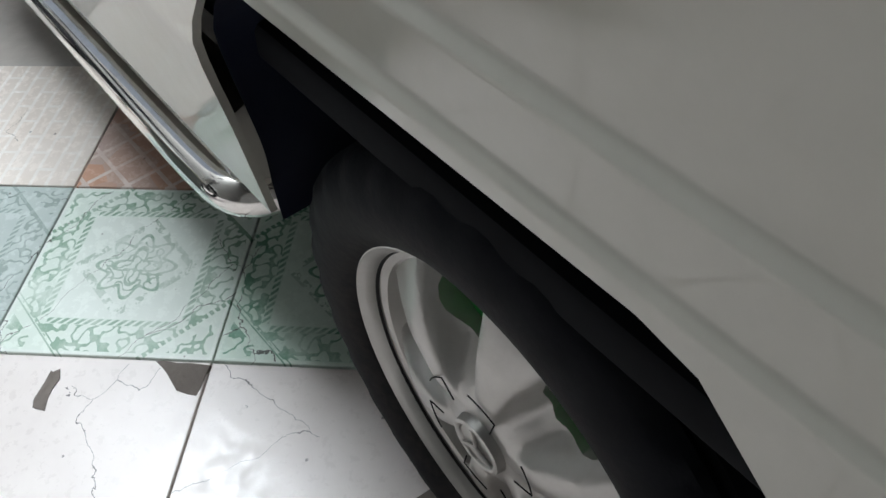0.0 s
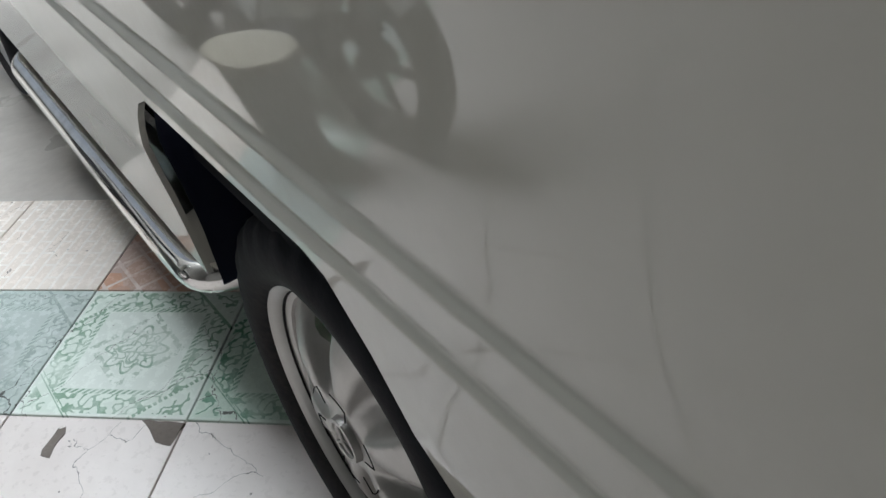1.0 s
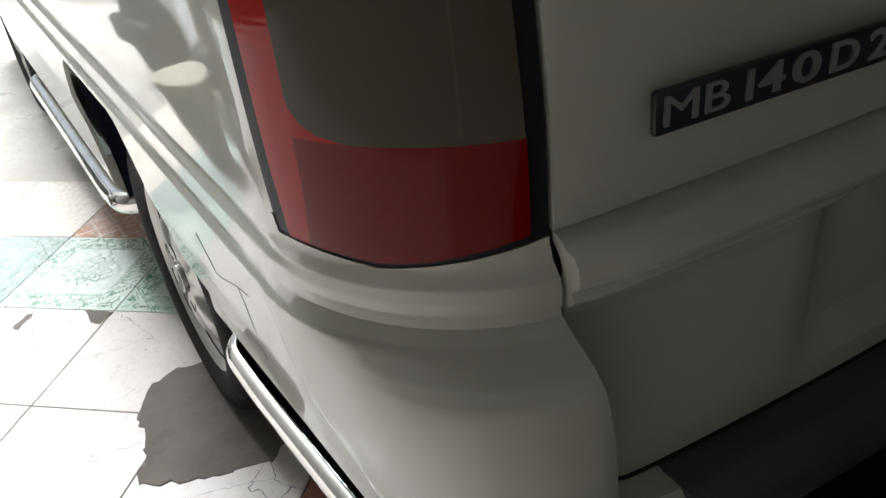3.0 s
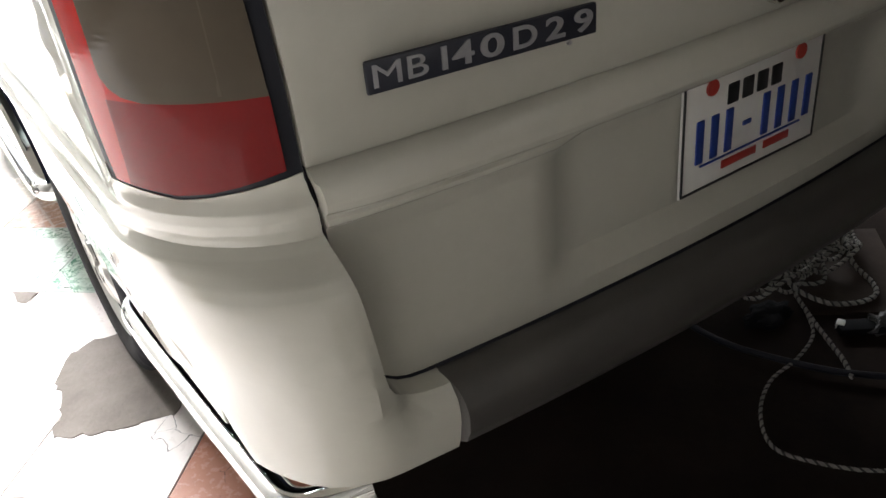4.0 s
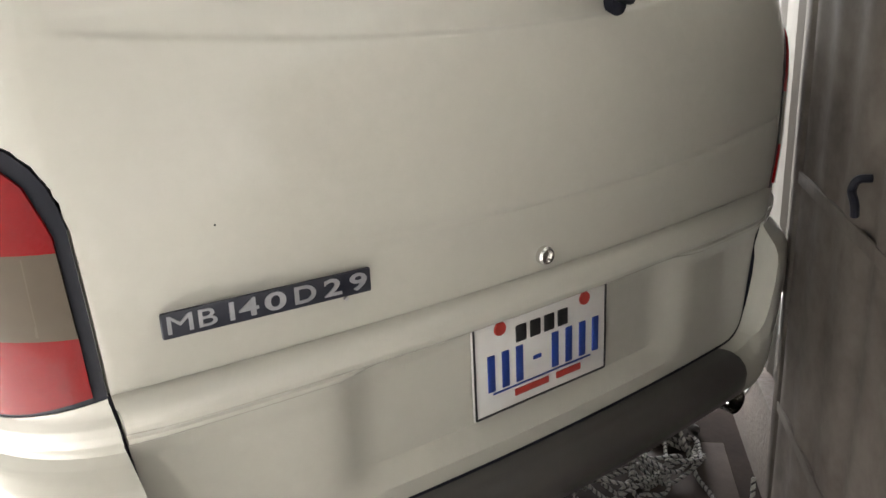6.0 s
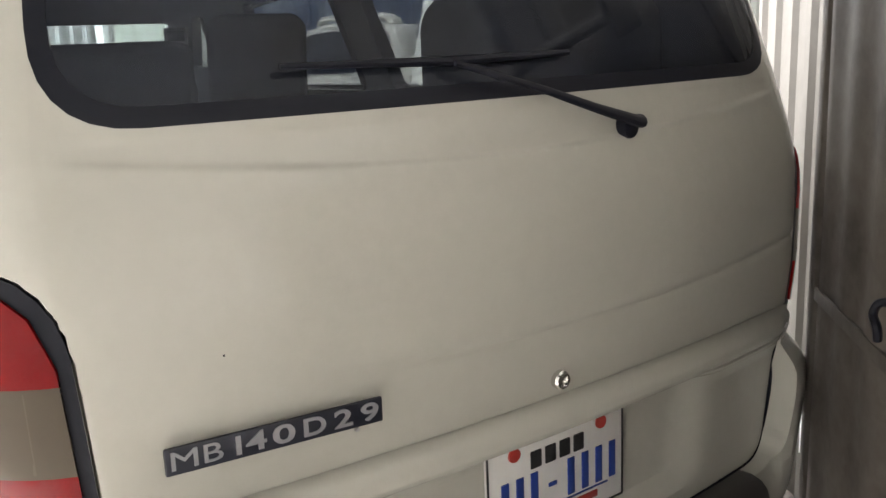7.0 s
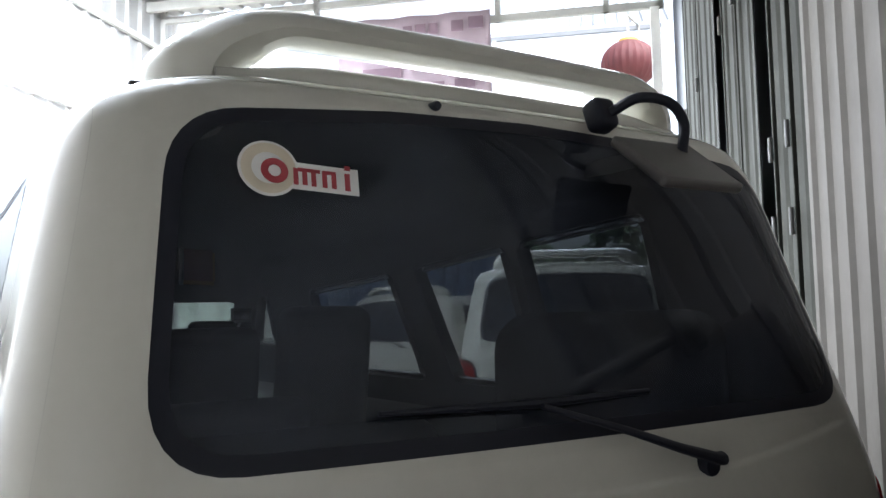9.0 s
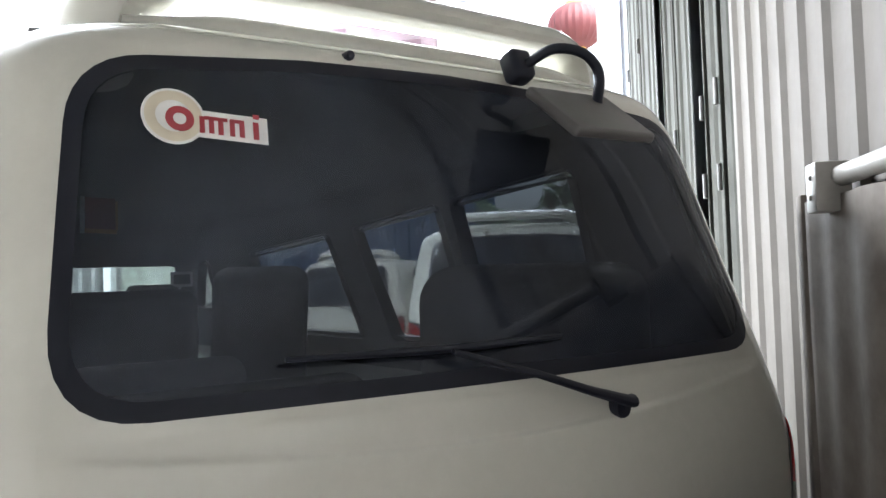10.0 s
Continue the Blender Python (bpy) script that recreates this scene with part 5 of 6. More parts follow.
# ---------------------------------------------------------------- worn places and painted shade on the floor
def flat_patch(name, outline, z, mat, label, wob=0.012, seed=1, dome=0.003, grit=0.001):
    """A thin irregular scab of mortar."""
    rng = random.Random(seed)
    bm = bmesh.new()
    pts = [Vector((x, y, 0)) for x, y in outline]
    ring = []
    for a, b in zip(pts, pts[1:] + pts[:1]):
        m = max(2, int((b - a).length / 0.018))
        for k in range(m):
            p = a.lerp(b, k / m)
            ring.append(p + Vector((rng.uniform(-wob, wob), rng.uniform(-wob, wob), 0)) * (0.6 if k else 1))
    c = sum(ring, Vector()) / len(ring)
    rows = []
    for f, h in ((1.0, -0.004), (0.97, dome * 0.6), (0.7, dome), (0.35, dome)):
        rows.append([bm.verts.new(c + (p - c) * f + Vector((0, 0, z + h + (rng.uniform(-grit, grit) if f < 1 else 0)))) for p in ring])
    n = len(ring)
    for q, w in zip(rows, rows[1:]):
        for j in range(n):
            bm.faces.new((q[j], q[(j + 1) % n], w[(j + 1) % n], w[j]))
    bm.faces.new(rows[-1])
    return tagged(part(name, bm, mat, None), label, "patch", kind="structure")


flat_patch("cement_patch", [(-1.05, 1.31), (-1.065, 1.17), (-1.12, 1.085), (-1.02, 1.01), (-0.84, 0.96), (-0.70, 1.05), (-0.72, 1.30), (-0.82, 1.40), (-0.93, 1.43), (-1.02, 1.385)], 0.001, CEMENT, "rough brown cement patch among the tiles", 0.014, 4)
flat_patch("cement_patch", [(-1.055, 1.878), (-1.052, 1.80), (-1.035, 1.766), (-0.990, 1.806)], 0.001, CEMENT, "small grey mortar scab at a broken tile corner", 0.004, 7, 0.0015)
flat_patch("cement_patch", [(-1.235, 1.905), (-1.205, 1.935), (-1.185, 1.965), (-1.20, 1.975), (-1.235, 1.945), (-1.25, 1.92)], 0.0008, CEMENT, "small hole in a cracked tile", 0.006, 9, 0.001)

# dark sheet over the slab: shade under and behind the van, in its colour
FLOOR_SHADE = surface("shaded_brown_floor", (0.024, 0.017, 0.014), (0.012, 0.009, 0.008), 0.85, scale=5, fine=50, amount=0.8, bump=0.001, spec=0.05)
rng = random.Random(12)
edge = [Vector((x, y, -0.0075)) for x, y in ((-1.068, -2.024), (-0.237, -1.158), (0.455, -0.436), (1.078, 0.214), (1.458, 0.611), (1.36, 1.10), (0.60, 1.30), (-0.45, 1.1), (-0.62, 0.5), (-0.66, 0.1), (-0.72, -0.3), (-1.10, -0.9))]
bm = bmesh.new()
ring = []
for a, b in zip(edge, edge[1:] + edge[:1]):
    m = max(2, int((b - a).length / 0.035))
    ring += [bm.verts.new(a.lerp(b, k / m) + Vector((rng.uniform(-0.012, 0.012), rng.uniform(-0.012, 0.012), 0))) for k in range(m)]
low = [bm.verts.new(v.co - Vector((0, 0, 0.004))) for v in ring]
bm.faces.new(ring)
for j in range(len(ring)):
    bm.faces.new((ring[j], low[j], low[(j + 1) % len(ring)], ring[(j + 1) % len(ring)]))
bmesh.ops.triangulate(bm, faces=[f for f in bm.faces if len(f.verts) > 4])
tagged(part("floor_shade_sheet", bm, FLOOR_SHADE, None, smooth=False), "dark brown floor sheet behind the van, with shade in its colour", "stain", kind="structure")

# kerb at the foot of the right wall
bm = bmesh.new()
shed_box(bm, -4.4, 1.5, 0.585, 0.64, -0.01, 0.28, 0.012)
KERB = surface("grimy_cement", (0.085, 0.062, 0.048), (0.042, 0.031, 0.025), 0.85, scale=5, fine=60, amount=0.8, bump=0.004)
tagged(part("baseboard", bm, KERB, None), "brown cement kerb at the foot of the sheet wall", "kerb", kind="structure")
BROWN_TILE = surface("dusty_brown_tile", (0.042, 0.028, 0.021), (0.022, 0.015, 0.012), 0.8, scale=7, fine=60, amount=0.8, bump=0.0006, spec=0.2)
bm = bmesh.new()
shed_box(bm, 0.56, 0.97, 0.26, 0.525, -0.012, 0.003, 0.002)
tagged(part("floor_tile", bm, BROWN_TILE, None), "dusty brown floor tile beside the cement kerb", "tile", kind="structure")

# ---------------------------------------------------------------- steel gate leaf by the right wall
def build_gate():
    g = empty("gate_leaf", "stained grey-brown steel gate leaf leaning by the corrugated wall", "gate", at=(0, 0, 0))
    rng = random.Random(2)
    bm = bmesh.new()
    cols = []
    for k in range(61):
        u = 0.60 - 1.5 * k / 60
        f = (k % 20) / 20
        d = 0.010 * (1 if 0.08 < f < 0.92 else 0) + 0.004 * math.sin(k * 0.9)
        cols.append([bm.verts.new(at(u, 0.588 - d + 0.004 * noise.noise((u * 3, z * 2, 0)), z)) for z in np.linspace(0.02, 1.78, 25)])
    for q, w in zip(cols, cols[1:]):
        for j in range(24):
            bm.faces.new((q[j], w[j], w[j + 1], q[j + 1]))
    sheet = part("gate_sheet", bm, GATE, g, "stained dented steel sheet")
    s = sheet.modifiers.new("thick", "SOLIDIFY")
    s.thickness = 0.008
    bm = bmesh.new()
    shed_box(bm, 0.575, 0.615, 0.570, 0.606, 0.01, 1.80, 0.004)
    part("gate_stile", bm, GATE, g)
    bm = bmesh.new()
    tube(bm, [at(0.37, 0.585, 1.815), at(-0.9, 0.585, 1.815)], 0.021, 16)
    part("gate_rail", bm, GALVANISED, g, "pale galvanised top rail")
    bm = bmesh.new()
    shed_box(bm, 0.33, 0.40, 0.535, 0.605, 1.745, 1.845, 0.005)
    box(bm, at(0.365, 0.533, 1.815), (0.010, 0.004, 0.010), 0.001, SHED)
    box(bm, at(0.365, 0.533, 1.775), (0.010, 0.004, 0.010), 0.001, SHED)
    part("latch_box", bm, GALVANISED, g, "grey steel latch box")
    bm = bmesh.new()
    tube(bm, rounded_path([at(0.11, 0.575, 1.085), at(0.11, 0.550, 1.085), at(0.12, 0.545, 1.06), at(0.09, 0.545, 1.045), at(0.10, 0.55, 1.02)], 0.015), 0.008, 10)
    part("gate_hook", bm, BLACK, g, "black iron hook")
    for z in (0.95, 0.35):
        bm = bmesh.new()
        shed_box(bm, -0.88, 0.575, 0.572, 0.580, z, z + 0.03, 0.002)
        part("gate_brace", bm, GATE, g)
    return g


build_gate()

# torn white plastic behind the bumper's end
bm = bmesh.new()
rng = random.Random(8)
rows = []
for k in range(7):
    z = 0.62 - 0.44 * k / 6
    rows.append([bm.verts.new(at(0.66 + 0.05 * j - 0.012 * k + rng.uniform(-0.008, 0.008), 0.628 - 0.01 * (j % 2) + rng.uniform(-0.006, 0.006), z + rng.uniform(-0.01, 0.01))) for j in range(4 - k // 3)])
for q, w in zip(rows, rows[1:]):
    for j in range(min(len(q), len(w)) - 1):
        bm.faces.new((q[j], q[j + 1], w[j + 1], w[j]))
ob = part("plastic_sheet", bm, WHITE, None)
s = ob.modifiers.new("thick", "SOLIDIFY")
s.thickness = 0.002
tagged(ob, "torn white plastic sheet hanging by the wall", "plastic sheet")

# ---------------------------------------------------------------- ropes and clutter on the floor behind the van
ROPE_LIGHT = surface("rope_light", (0.30, 0.285, 0.26), (0.14, 0.13, 0.12), 0.8, scale=30, fine=200, amount=0.6, bump=0.0006)
ROPE_DARK = surface("rope_dark", (0.030, 0.029, 0.030), (0.05, 0.046, 0.042), 0.8, scale=30, amount=0.6)
FILM = surface("plastic_film", (0.05, 0.05, 0.05), (0.02, 0.02, 0.02), 0.55, scale=16, amount=0.8, bump=0.004, bump_scale=24)


def spline(pts, step=0.012):
    pts = [Vector(p) for p in pts]
    ext = [pts[0] * 2 - pts[1]] + pts + [pts[-1] * 2 - pts[-2]]
    out = []
    for i in range(1, len(ext) - 2):
        a, b, c, d = ext[i - 1:i + 3]
        m = max(2, int((c - b).length / step))
        for k in range(m):
            t = k / m
            out.append(0.5 * (2 * b + (c - a) * t + (2 * a - 5 * b + 4 * c - d) * t * t + (3 * b - a - 3 * c + d) * t ** 3))
    return out + [pts[-1]]


def rope(pts, r, label):
    """Laid rope: a light and a dark strand twisted round each other."""
    line = spline(pts, 0.0045)
    top = empty("rope", label, "rope", "ropes on the floor")
    for which, mat in ((0, ROPE_LIGHT), (1, ROPE_DARK), (2, ROPE_LIGHT)):
        bm = bmesh.new()
        hel = []
        run = 0.0
        side = None
        for i, p in enumerate(line):
            d = (line[min(i + 1, len(line) - 1)] - line[max(i - 1, 0)]).normalized()
            side = d.orthogonal().normalized() if side is None else (side - d * side.dot(d)).normalized()
            up = d.cross(side)
            if i:
                run += (p - line[i - 1]).length
            a = run * 300 + which * 2 * math.pi / 3
            hel.append(p + (side * math.cos(a) + up * math.sin(a)) * r * 0.55)
        tube(bm, hel, r * 0.62, 6)
        part("strand", bm, mat, top)
    return top


def coil(cx, cy, z, rx, ry, turns, seed, r, label, tail=()):
    rng = random.Random(seed)
    pts = []
    a0 = rng.random() * 6
    for k in range(int(turns * 9)):
        a = a0 + k * 2 * math.pi / 9
        f = 0.75 + 0.45 * rng.random()
        pts.append((cx + rx * f * math.cos(a) + rng.uniform(-0.02, 0.02), cy + ry * f * math.sin(a), z + 0.10 * rng.random() * (0.4 + 0.6 * math.sin(a * 0.5) ** 2)))
    return rope(list(pts) + [tuple(p) for p in tail], r, label)


coil(0.80, 0.36, 0.02, 0.12, 0.09, 5.2, 1, 0.0056, "tangle of light and dark laid rope on the floor", [(0.70, 0.26, 0.03), (0.628, 0.298, 0.02), (0.565, 0.212, 0.012), (0.50, 0.10, 0.010), (0.469, 0.047, 0.010), (0.43, 0.0, 0.010)])
coil(0.62, 0.36, 0.02, 0.15, 0.07, 3.6, 5, 0.0054, "tangle of pale laid rope under the bumper")
rope([(0.90, 0.42, 0.14), (0.86, 0.33, 0.07), (0.826, 0.26, 0.02), (0.79, 0.18, 0.012), (0.745, 0.145, 0.012), (0.68, 0.16, 0.012), (0.62, 0.21, 0.02), (0.60, 0.30, 0.05), (0.70, 0.38, 0.10), (0.82, 0.40, 0.13)], 0.0062, "loop of pale laid rope")
rope([(0.565, 0.215, 0.012), (0.50, 0.15, 0.010), (0.40, 0.12, 0.010), (0.29, 0.11, 0.010), (0.19, 0.06, 0.010), (0.125, -0.02, 0.010), (0.15, -0.10, 0.010), (0.22, -0.19, 0.010), (0.32, -0.25, 0.010), (0.40, -0.21, 0.010), (0.45, -0.13, 0.010), (0.485, -0.06, 0.010), (0.56, -0.05, 0.010), (0.62, -0.07, 0.012)], 0.0042, "wide loop of dusty rope lying on the floor")
rope([(0.84, 0.085, 0.10), (0.79, 0.05, 0.03), (0.734, 0.0, 0.012), (0.68, -0.06, 0.010), (0.638, -0.095, 0.010), (0.56, -0.13, 0.010), (0.50, -0.175, 0.010), (0.43, -0.26, 0.010)], 0.0066, "thick dusty rope hanging from the kerb")


def crumple(name, c, s, seed, mat, label, category):
    bm = bmesh.new()
    bmesh.ops.create_icosphere(bm, subdivisions=5, radius=1.0)
    off = Vector((seed * 7.3, seed * 3.1, seed * 1.7))
    for v in bm.verts:
        k = 1 + 0.55 * noise.noise(v.co * 1.6 + off) + 0.26 * abs(noise.noise(v.co * 4.2 + off)) + 0.07 * abs(noise.noise(v.co * 10.0 + off)) - 0.12
        v.co = Vector((v.co.x * s[0] * k, v.co.y * s[1] * k, max(-0.35, v.co.z * k) * s[2]))
    bmesh.ops.translate(bm, vec=(c[0], c[1], c[2] + 0.35 * s[2]), verts=list(bm.verts))
    me = part(name, bm, mat, None)
    return tagged(me, label, category)


crumple("plastic_bag", (0.97, 0.47, -0.008), (0.09, 0.07, 0.09), 1, FILM, "crumpled clear plastic bag on the floor", "plastic bag")
crumple("plastic_bag", (0.665, 0.075, -0.008), (0.050, 0.026, 0.030), 2, FILM, "small crumpled clear plastic wrapper", "plastic bag")
crumple("plastic_bag", (0.735, 0.045, -0.008), (0.030, 0.018, 0.020), 3, FILM, "torn clear plastic wrapper", "plastic bag")
crumple("rag", (0.50, 0.28, -0.008), (0.07, 0.045, 0.020), 4, DARK, "dark oily rag in a heap", "rag")
bm = bmesh.new()
box(bm, (0.665, 0.060, 0.006), (0.24, 0.045, 0.020), 0.004, Matrix.Rotation(-0.62, 4, "Z"))
tagged(part("plank", bm, DARK, None), "short dark plank lying on the floor", "plank")
bm = bmesh.new()
tube(bm, spline([(0.31, 0.46, 0.03), (0.315, 0.36, 0.012), (0.325, 0.26, 0.010), (0.36, 0.16, 0.010), (0.42, 0.04, 0.010), (0.50, -0.06, 0.010)], 0.02), 0.008, 10)
tagged(part("cable", bm, BLACK, None), "black rubber cable lying on the floor", "cable")
bm = bmesh.new()
box(bm, (0.583, 0.132, 0.010), (0.024, 0.020, 0.016), 0.002, Matrix.Rotation(0.4, 4, "Z"))
tagged(part("tag", bm, WHITE, None), "small white plastic tag on the clutter", "tag")

# ---------------------------------------------------------------- sticker and backing mirror on the rear window
STICK_CREAM = surface("sticker_cream", (0.62, 0.55, 0.42), (0.48, 0.42, 0.31), 0.35, scale=12, amount=0.4)
STICK_RED = surface("sticker_red", (0.34, 0.035, 0.045), None, 0.4)


def window_pose(x, z, out=0.004, roll=0.0):
    """A place on the rear window, facing out."""
    y = curve(REAR, z) + 0.045 * (x / 0.74) ** 2
    lean = math.atan2(table(REAR, z + 0.1) - table(REAR, z - 0.1), 0.2)
    turn = math.atan(0.09 * x / 0.74 ** 2)
    return Matrix.Translation((x, y - out, z)) @ Matrix.Rotation(turn, 4, "Z") @ Matrix.Rotation(-lean, 4, "X") @ Matrix.Rotation(roll, 4, "Y")


st = empty("window_sticker", "cream and red advertising sticker on the rear window", "sticker")
st.matrix_basis = window_pose(-0.488, 1.893, 0.004, radians(4)) @ Matrix.Scale(0.90, 4)
bm = bmesh.new()
lathe(bm, [(0.0, 0.0), (-0.001, 0.0), (-0.001, 0.052), (0.0, 0.053)], 40, "y")
bmesh.ops.translate(bm, vec=(-0.055, 0, 0.002), verts=list(bm.verts))
part("sticker_disc", bm, WHITE, st)
bm = bmesh.new()
lathe(bm, [(-0.0015, 0.030), (-0.002, 0.031), (-0.002, 0.047), (-0.0015, 0.048)], 40, "y")
bmesh.ops.translate(bm, vec=(-0.055, 0, 0.002), verts=list(bm.verts))
part("sticker_ring", bm, STICK_CREAM, st)
bm = bmesh.new()
box(bm, (0.045, 0.0, -0.006), (0.125, 0.0016, 0.052), 0.0007)
part("sticker_band", bm, WHITE, st)
bm = bmesh.new()
lathe(bm, [(-0.002, 0.011), (-0.0030, 0.012), (-0.0030, 0.023), (-0.002, 0.024)], 32, "y")
bmesh.ops.translate(bm, vec=(-0.045, 0, -0.002), verts=list(bm.verts))
part("sticker_bar", bm, STICK_RED, st)
for x, w, h in ((-0.008, 0.009, 0.032), (0.008, 0.009, 0.030), (0.024, 0.009, 0.032), (0.044, 0.009, 0.032), (0.061, 0.009, 0.032), (0.086, 0.010, 0.034)):
    bm = bmesh.new()
    box(bm, (x, -0.0015, -0.008), (w, 0.0014, h), 0.0004)
    part("sticker_bar", bm, STICK_RED, st)
bm = bmesh.new()
box(bm, (0.016, -0.0015, 0.006), (0.040, 0.0014, 0.007), 0.0004)
box(bm, (0.053, -0.0015, 0.006), (0.024, 0.0014, 0.007), 0.0004)
box(bm, (0.087, -0.0015, 0.020), (0.011, 0.0014, 0.009), 0.0004)
part("sticker_bar", bm, STICK_RED, st)

# brown film square with an orange edge, stuck near the window's edge
STICK_BROWN = surface("brown_film", (0.34, 0.09, 0.07), (0.24, 0.065, 0.05), 0.4, scale=14, amount=0.4)
STICK_ORANGE = surface("orange_edge", (0.65, 0.28, 0.06), (0.50, 0.20, 0.05), 0.5, scale=30, amount=0.6)
sk = empty("window_sticker", "small brown square sticker with an orange edge on the rear window", "sticker")
sk.matrix_basis = window_pose(-0.653, 1.745, -0.010, radians(3))
bm = bmesh.new()
box(bm, (0.003, 0, 0.002), (0.040, 0.0010, 0.048), 0.0004)
part("sticker_sheet", bm, STICK_BROWN, sk)
bm = bmesh.new()
box(bm, (0.003, -0.0003, -0.025), (0.043, 0.0012, 0.006), 0.0004)
box(bm, (0.0245, -0.0003, 0.000), (0.003, 0.0012, 0.044), 0.0004)
part("sticker_edge", bm, STICK_ORANGE, sk, "orange edge")
bm = bmesh.new()
box(bm, (-0.0205, -0.0003, -0.001), (0.006, 0.0012, 0.056), 0.0004)
part("sticker_strip", bm, WHITE, sk, "grey-white strip")

mr = empty("backing_mirror", "black backing mirror on a curved arm above the rear window", "mirror")
bm = bmesh.new()
box(bm, (0.155, 0.215, 2.055), (0.055, 0.05, 0.065), 0.014, Matrix.Rotation(radians(-20), 4, "X"), 3)
part("mirror_base", bm, BLACK, mr)
bm = bmesh.new()
tube(bm, spline([(0.160, 0.19, 2.058), (0.185, 0.14, 2.078), (0.245, 0.12, 2.072), (0.280, 0.115, 2.035), (0.268, 0.112, 1.972)], 0.01), 0.0105, 12)
part("mirror_arm", bm, BLACK, mr)
bm = bmesh.new()
box(bm, (0.215, 0.080, 1.940), (0.21, 0.165, 0.022), 0.008, Matrix.Rotation(radians(38), 4, "X"), 3)
part("mirror_head", bm, PLASTIC, mr, "grey mirror housing tilted over the window")

# ---------------------------------------------------------------- street side: banner and a red awning
BANNER = surface("banner_cloth", (0.34, 0.265, 0.30), (0.29, 0.225, 0.26), 0.8, scale=1.5, fine=20, amount=0.5)
bn = empty("banner", "faded pink cloth banner seen from behind, with grey bars of print", "banner")
bm = bmesh.new()
cols = []
for k in range(29):
    n = -2.85 + 1.68 * k / 28
    cols.append([bm.verts.new(at(7.24 + 0.02 * math.sin(k * 0.8) + 0.01 * math.sin(z * 9), n, z)) for z in np.linspace(3.98, 4.88, 9)])
for q, w in zip(cols, cols[1:]):
    for j in range(8):
        bm.faces.new((q[j], w[j], w[j + 1], q[j + 1]))
ob = part("banner_cloth", bm, BANNER, bn)
s = ob.modifiers.new("thick", "SOLIDIFY")
s.thickness = 0.003
GREYINK = surface("faded_print", (0.17, 0.11, 0.14), None, 0.8)
for n, w, z, h in ((-1.32, 0.16, 4.74, 0.13), (-1.52, 0.13, 4.72, 0.12), (-1.78, 0.10, 4.71, 0.12), (-1.92, 0.12, 4.71, 0.12), (-2.06, 0.10, 4.70, 0.12), (-2.20, 0.08, 4.69, 0.11), (-1.45, 0.22, 4.10, 0.10), (-1.75, 0.16, 4.09, 0.09), (-2.35, 0.42, 4.24, 0.16)):
    bm = bmesh.new()
    shed_box(bm, 7.195, 7.205, n - w / 2, n + w / 2, z - h / 2, z + h / 2, 0.003)
    part("print_bar", bm, GREYINK, bn)
LANTERN = surface("red_lantern_cloth", (0.085, 0.013, 0.014), (0.055, 0.008, 0.009), 0.7, scale=5, amount=0.6)
GOLD = surface("gold_trim", (0.50, 0.30, 0.06), (0.38, 0.22, 0.05), 0.5, scale=8, amount=0.4)
aw = empty("lantern", "ribbed red cloth lantern with gold trim hanging outside in the sun", "lantern")
c = at(9.2, 0.30, 4.74)
bm = bmesh.new()
rows = []
for k in range(15):
    lat = -1.25 + 2.5 * k / 14
    rows.append([bm.verts.new(c + Vector((0.35 * math.cos(lat) * math.cos(a) * (1 - 0.05 * (j % 2)), 0.35 * math.cos(lat) * math.sin(a) * (1 - 0.05 * (j % 2)), 0.30 * math.sin(lat)))) for j, a in enumerate(2 * math.pi * i / 48 for i in range(48))])
for q, w in zip(rows, rows[1:]):
    for j in range(48):
        bm.faces.new((q[j], q[(j + 1) % 48], w[(j + 1) % 48], w[j]))
part("lantern_cloth", bm, LANTERN, aw)
for z in (-0.285, 0.285):
    bm = bmesh.new()
    lathe(bm, [(z - 0.03, 0.0), (z - 0.03, 0.11), (z - 0.025, 0.118), (z + 0.025, 0.118), (z + 0.03, 0.11), (z + 0.03, 0.0)], 32, "z")
    bmesh.ops.translate(bm, vec=c, verts=list(bm.verts))
    bmesh.ops.recalc_face_normals(bm, faces=list(bm.faces))
    part("lantern_cap", bm, GOLD, aw, "gold cap")
bm = bmesh.new()
tube(bm, [c + Vector((0, 0, 0.30)), c + Vector((0, 0, 0.62)), c + Vector((0.45, 0.25, 0.64)), c + Vector((0.45, 0.25, -4.90))], 0.014, 8)
part("lantern_post", bm, BEAM, aw)

AWNING = surface("grey_awning_sheet", (0.20, 0.21, 0.225), (0.13, 0.14, 0.15), 0.6, scale=3, fine=25, amount=0.6)
an = empty("awning", "grey corrugated awning on posts across the lane", "awning")
bm = bmesh.new()
cols = []
n = -1.5
while n < 0.75:
    for f, d in ((0.0, 0), (0.5, 0), (0.62, 1), (0.82, 1), (0.94, 0)):
        cols.append([bm.verts.new(at(9.7 + q * 1.6, n + f * 0.16, 5.42 + 0.85 * q + 0.03 * d)) for q in (0, 0.5, 1)])
    n += 0.16
for q, w in zip(cols, cols[1:]):
    for j in range(2):
        bm.faces.new((q[j], q[j + 1], w[j + 1], w[j]))
ob = part("awning_sheet", bm, AWNING, an, smooth=False)
ob.modifiers.new("thick", "SOLIDIFY").thickness = 0.005
for q in (0.0, 0.45, 0.9):
    bm = bmesh.new()
    shed_box(bm, 9.7 + q * 1.6, 9.75 + q * 1.6, -1.5, 0.75, 5.34 + 0.85 * q, 5.40 + 0.85 * q, 0.004)
    part("awning_rail", bm, AWNING, an, smooth=False)
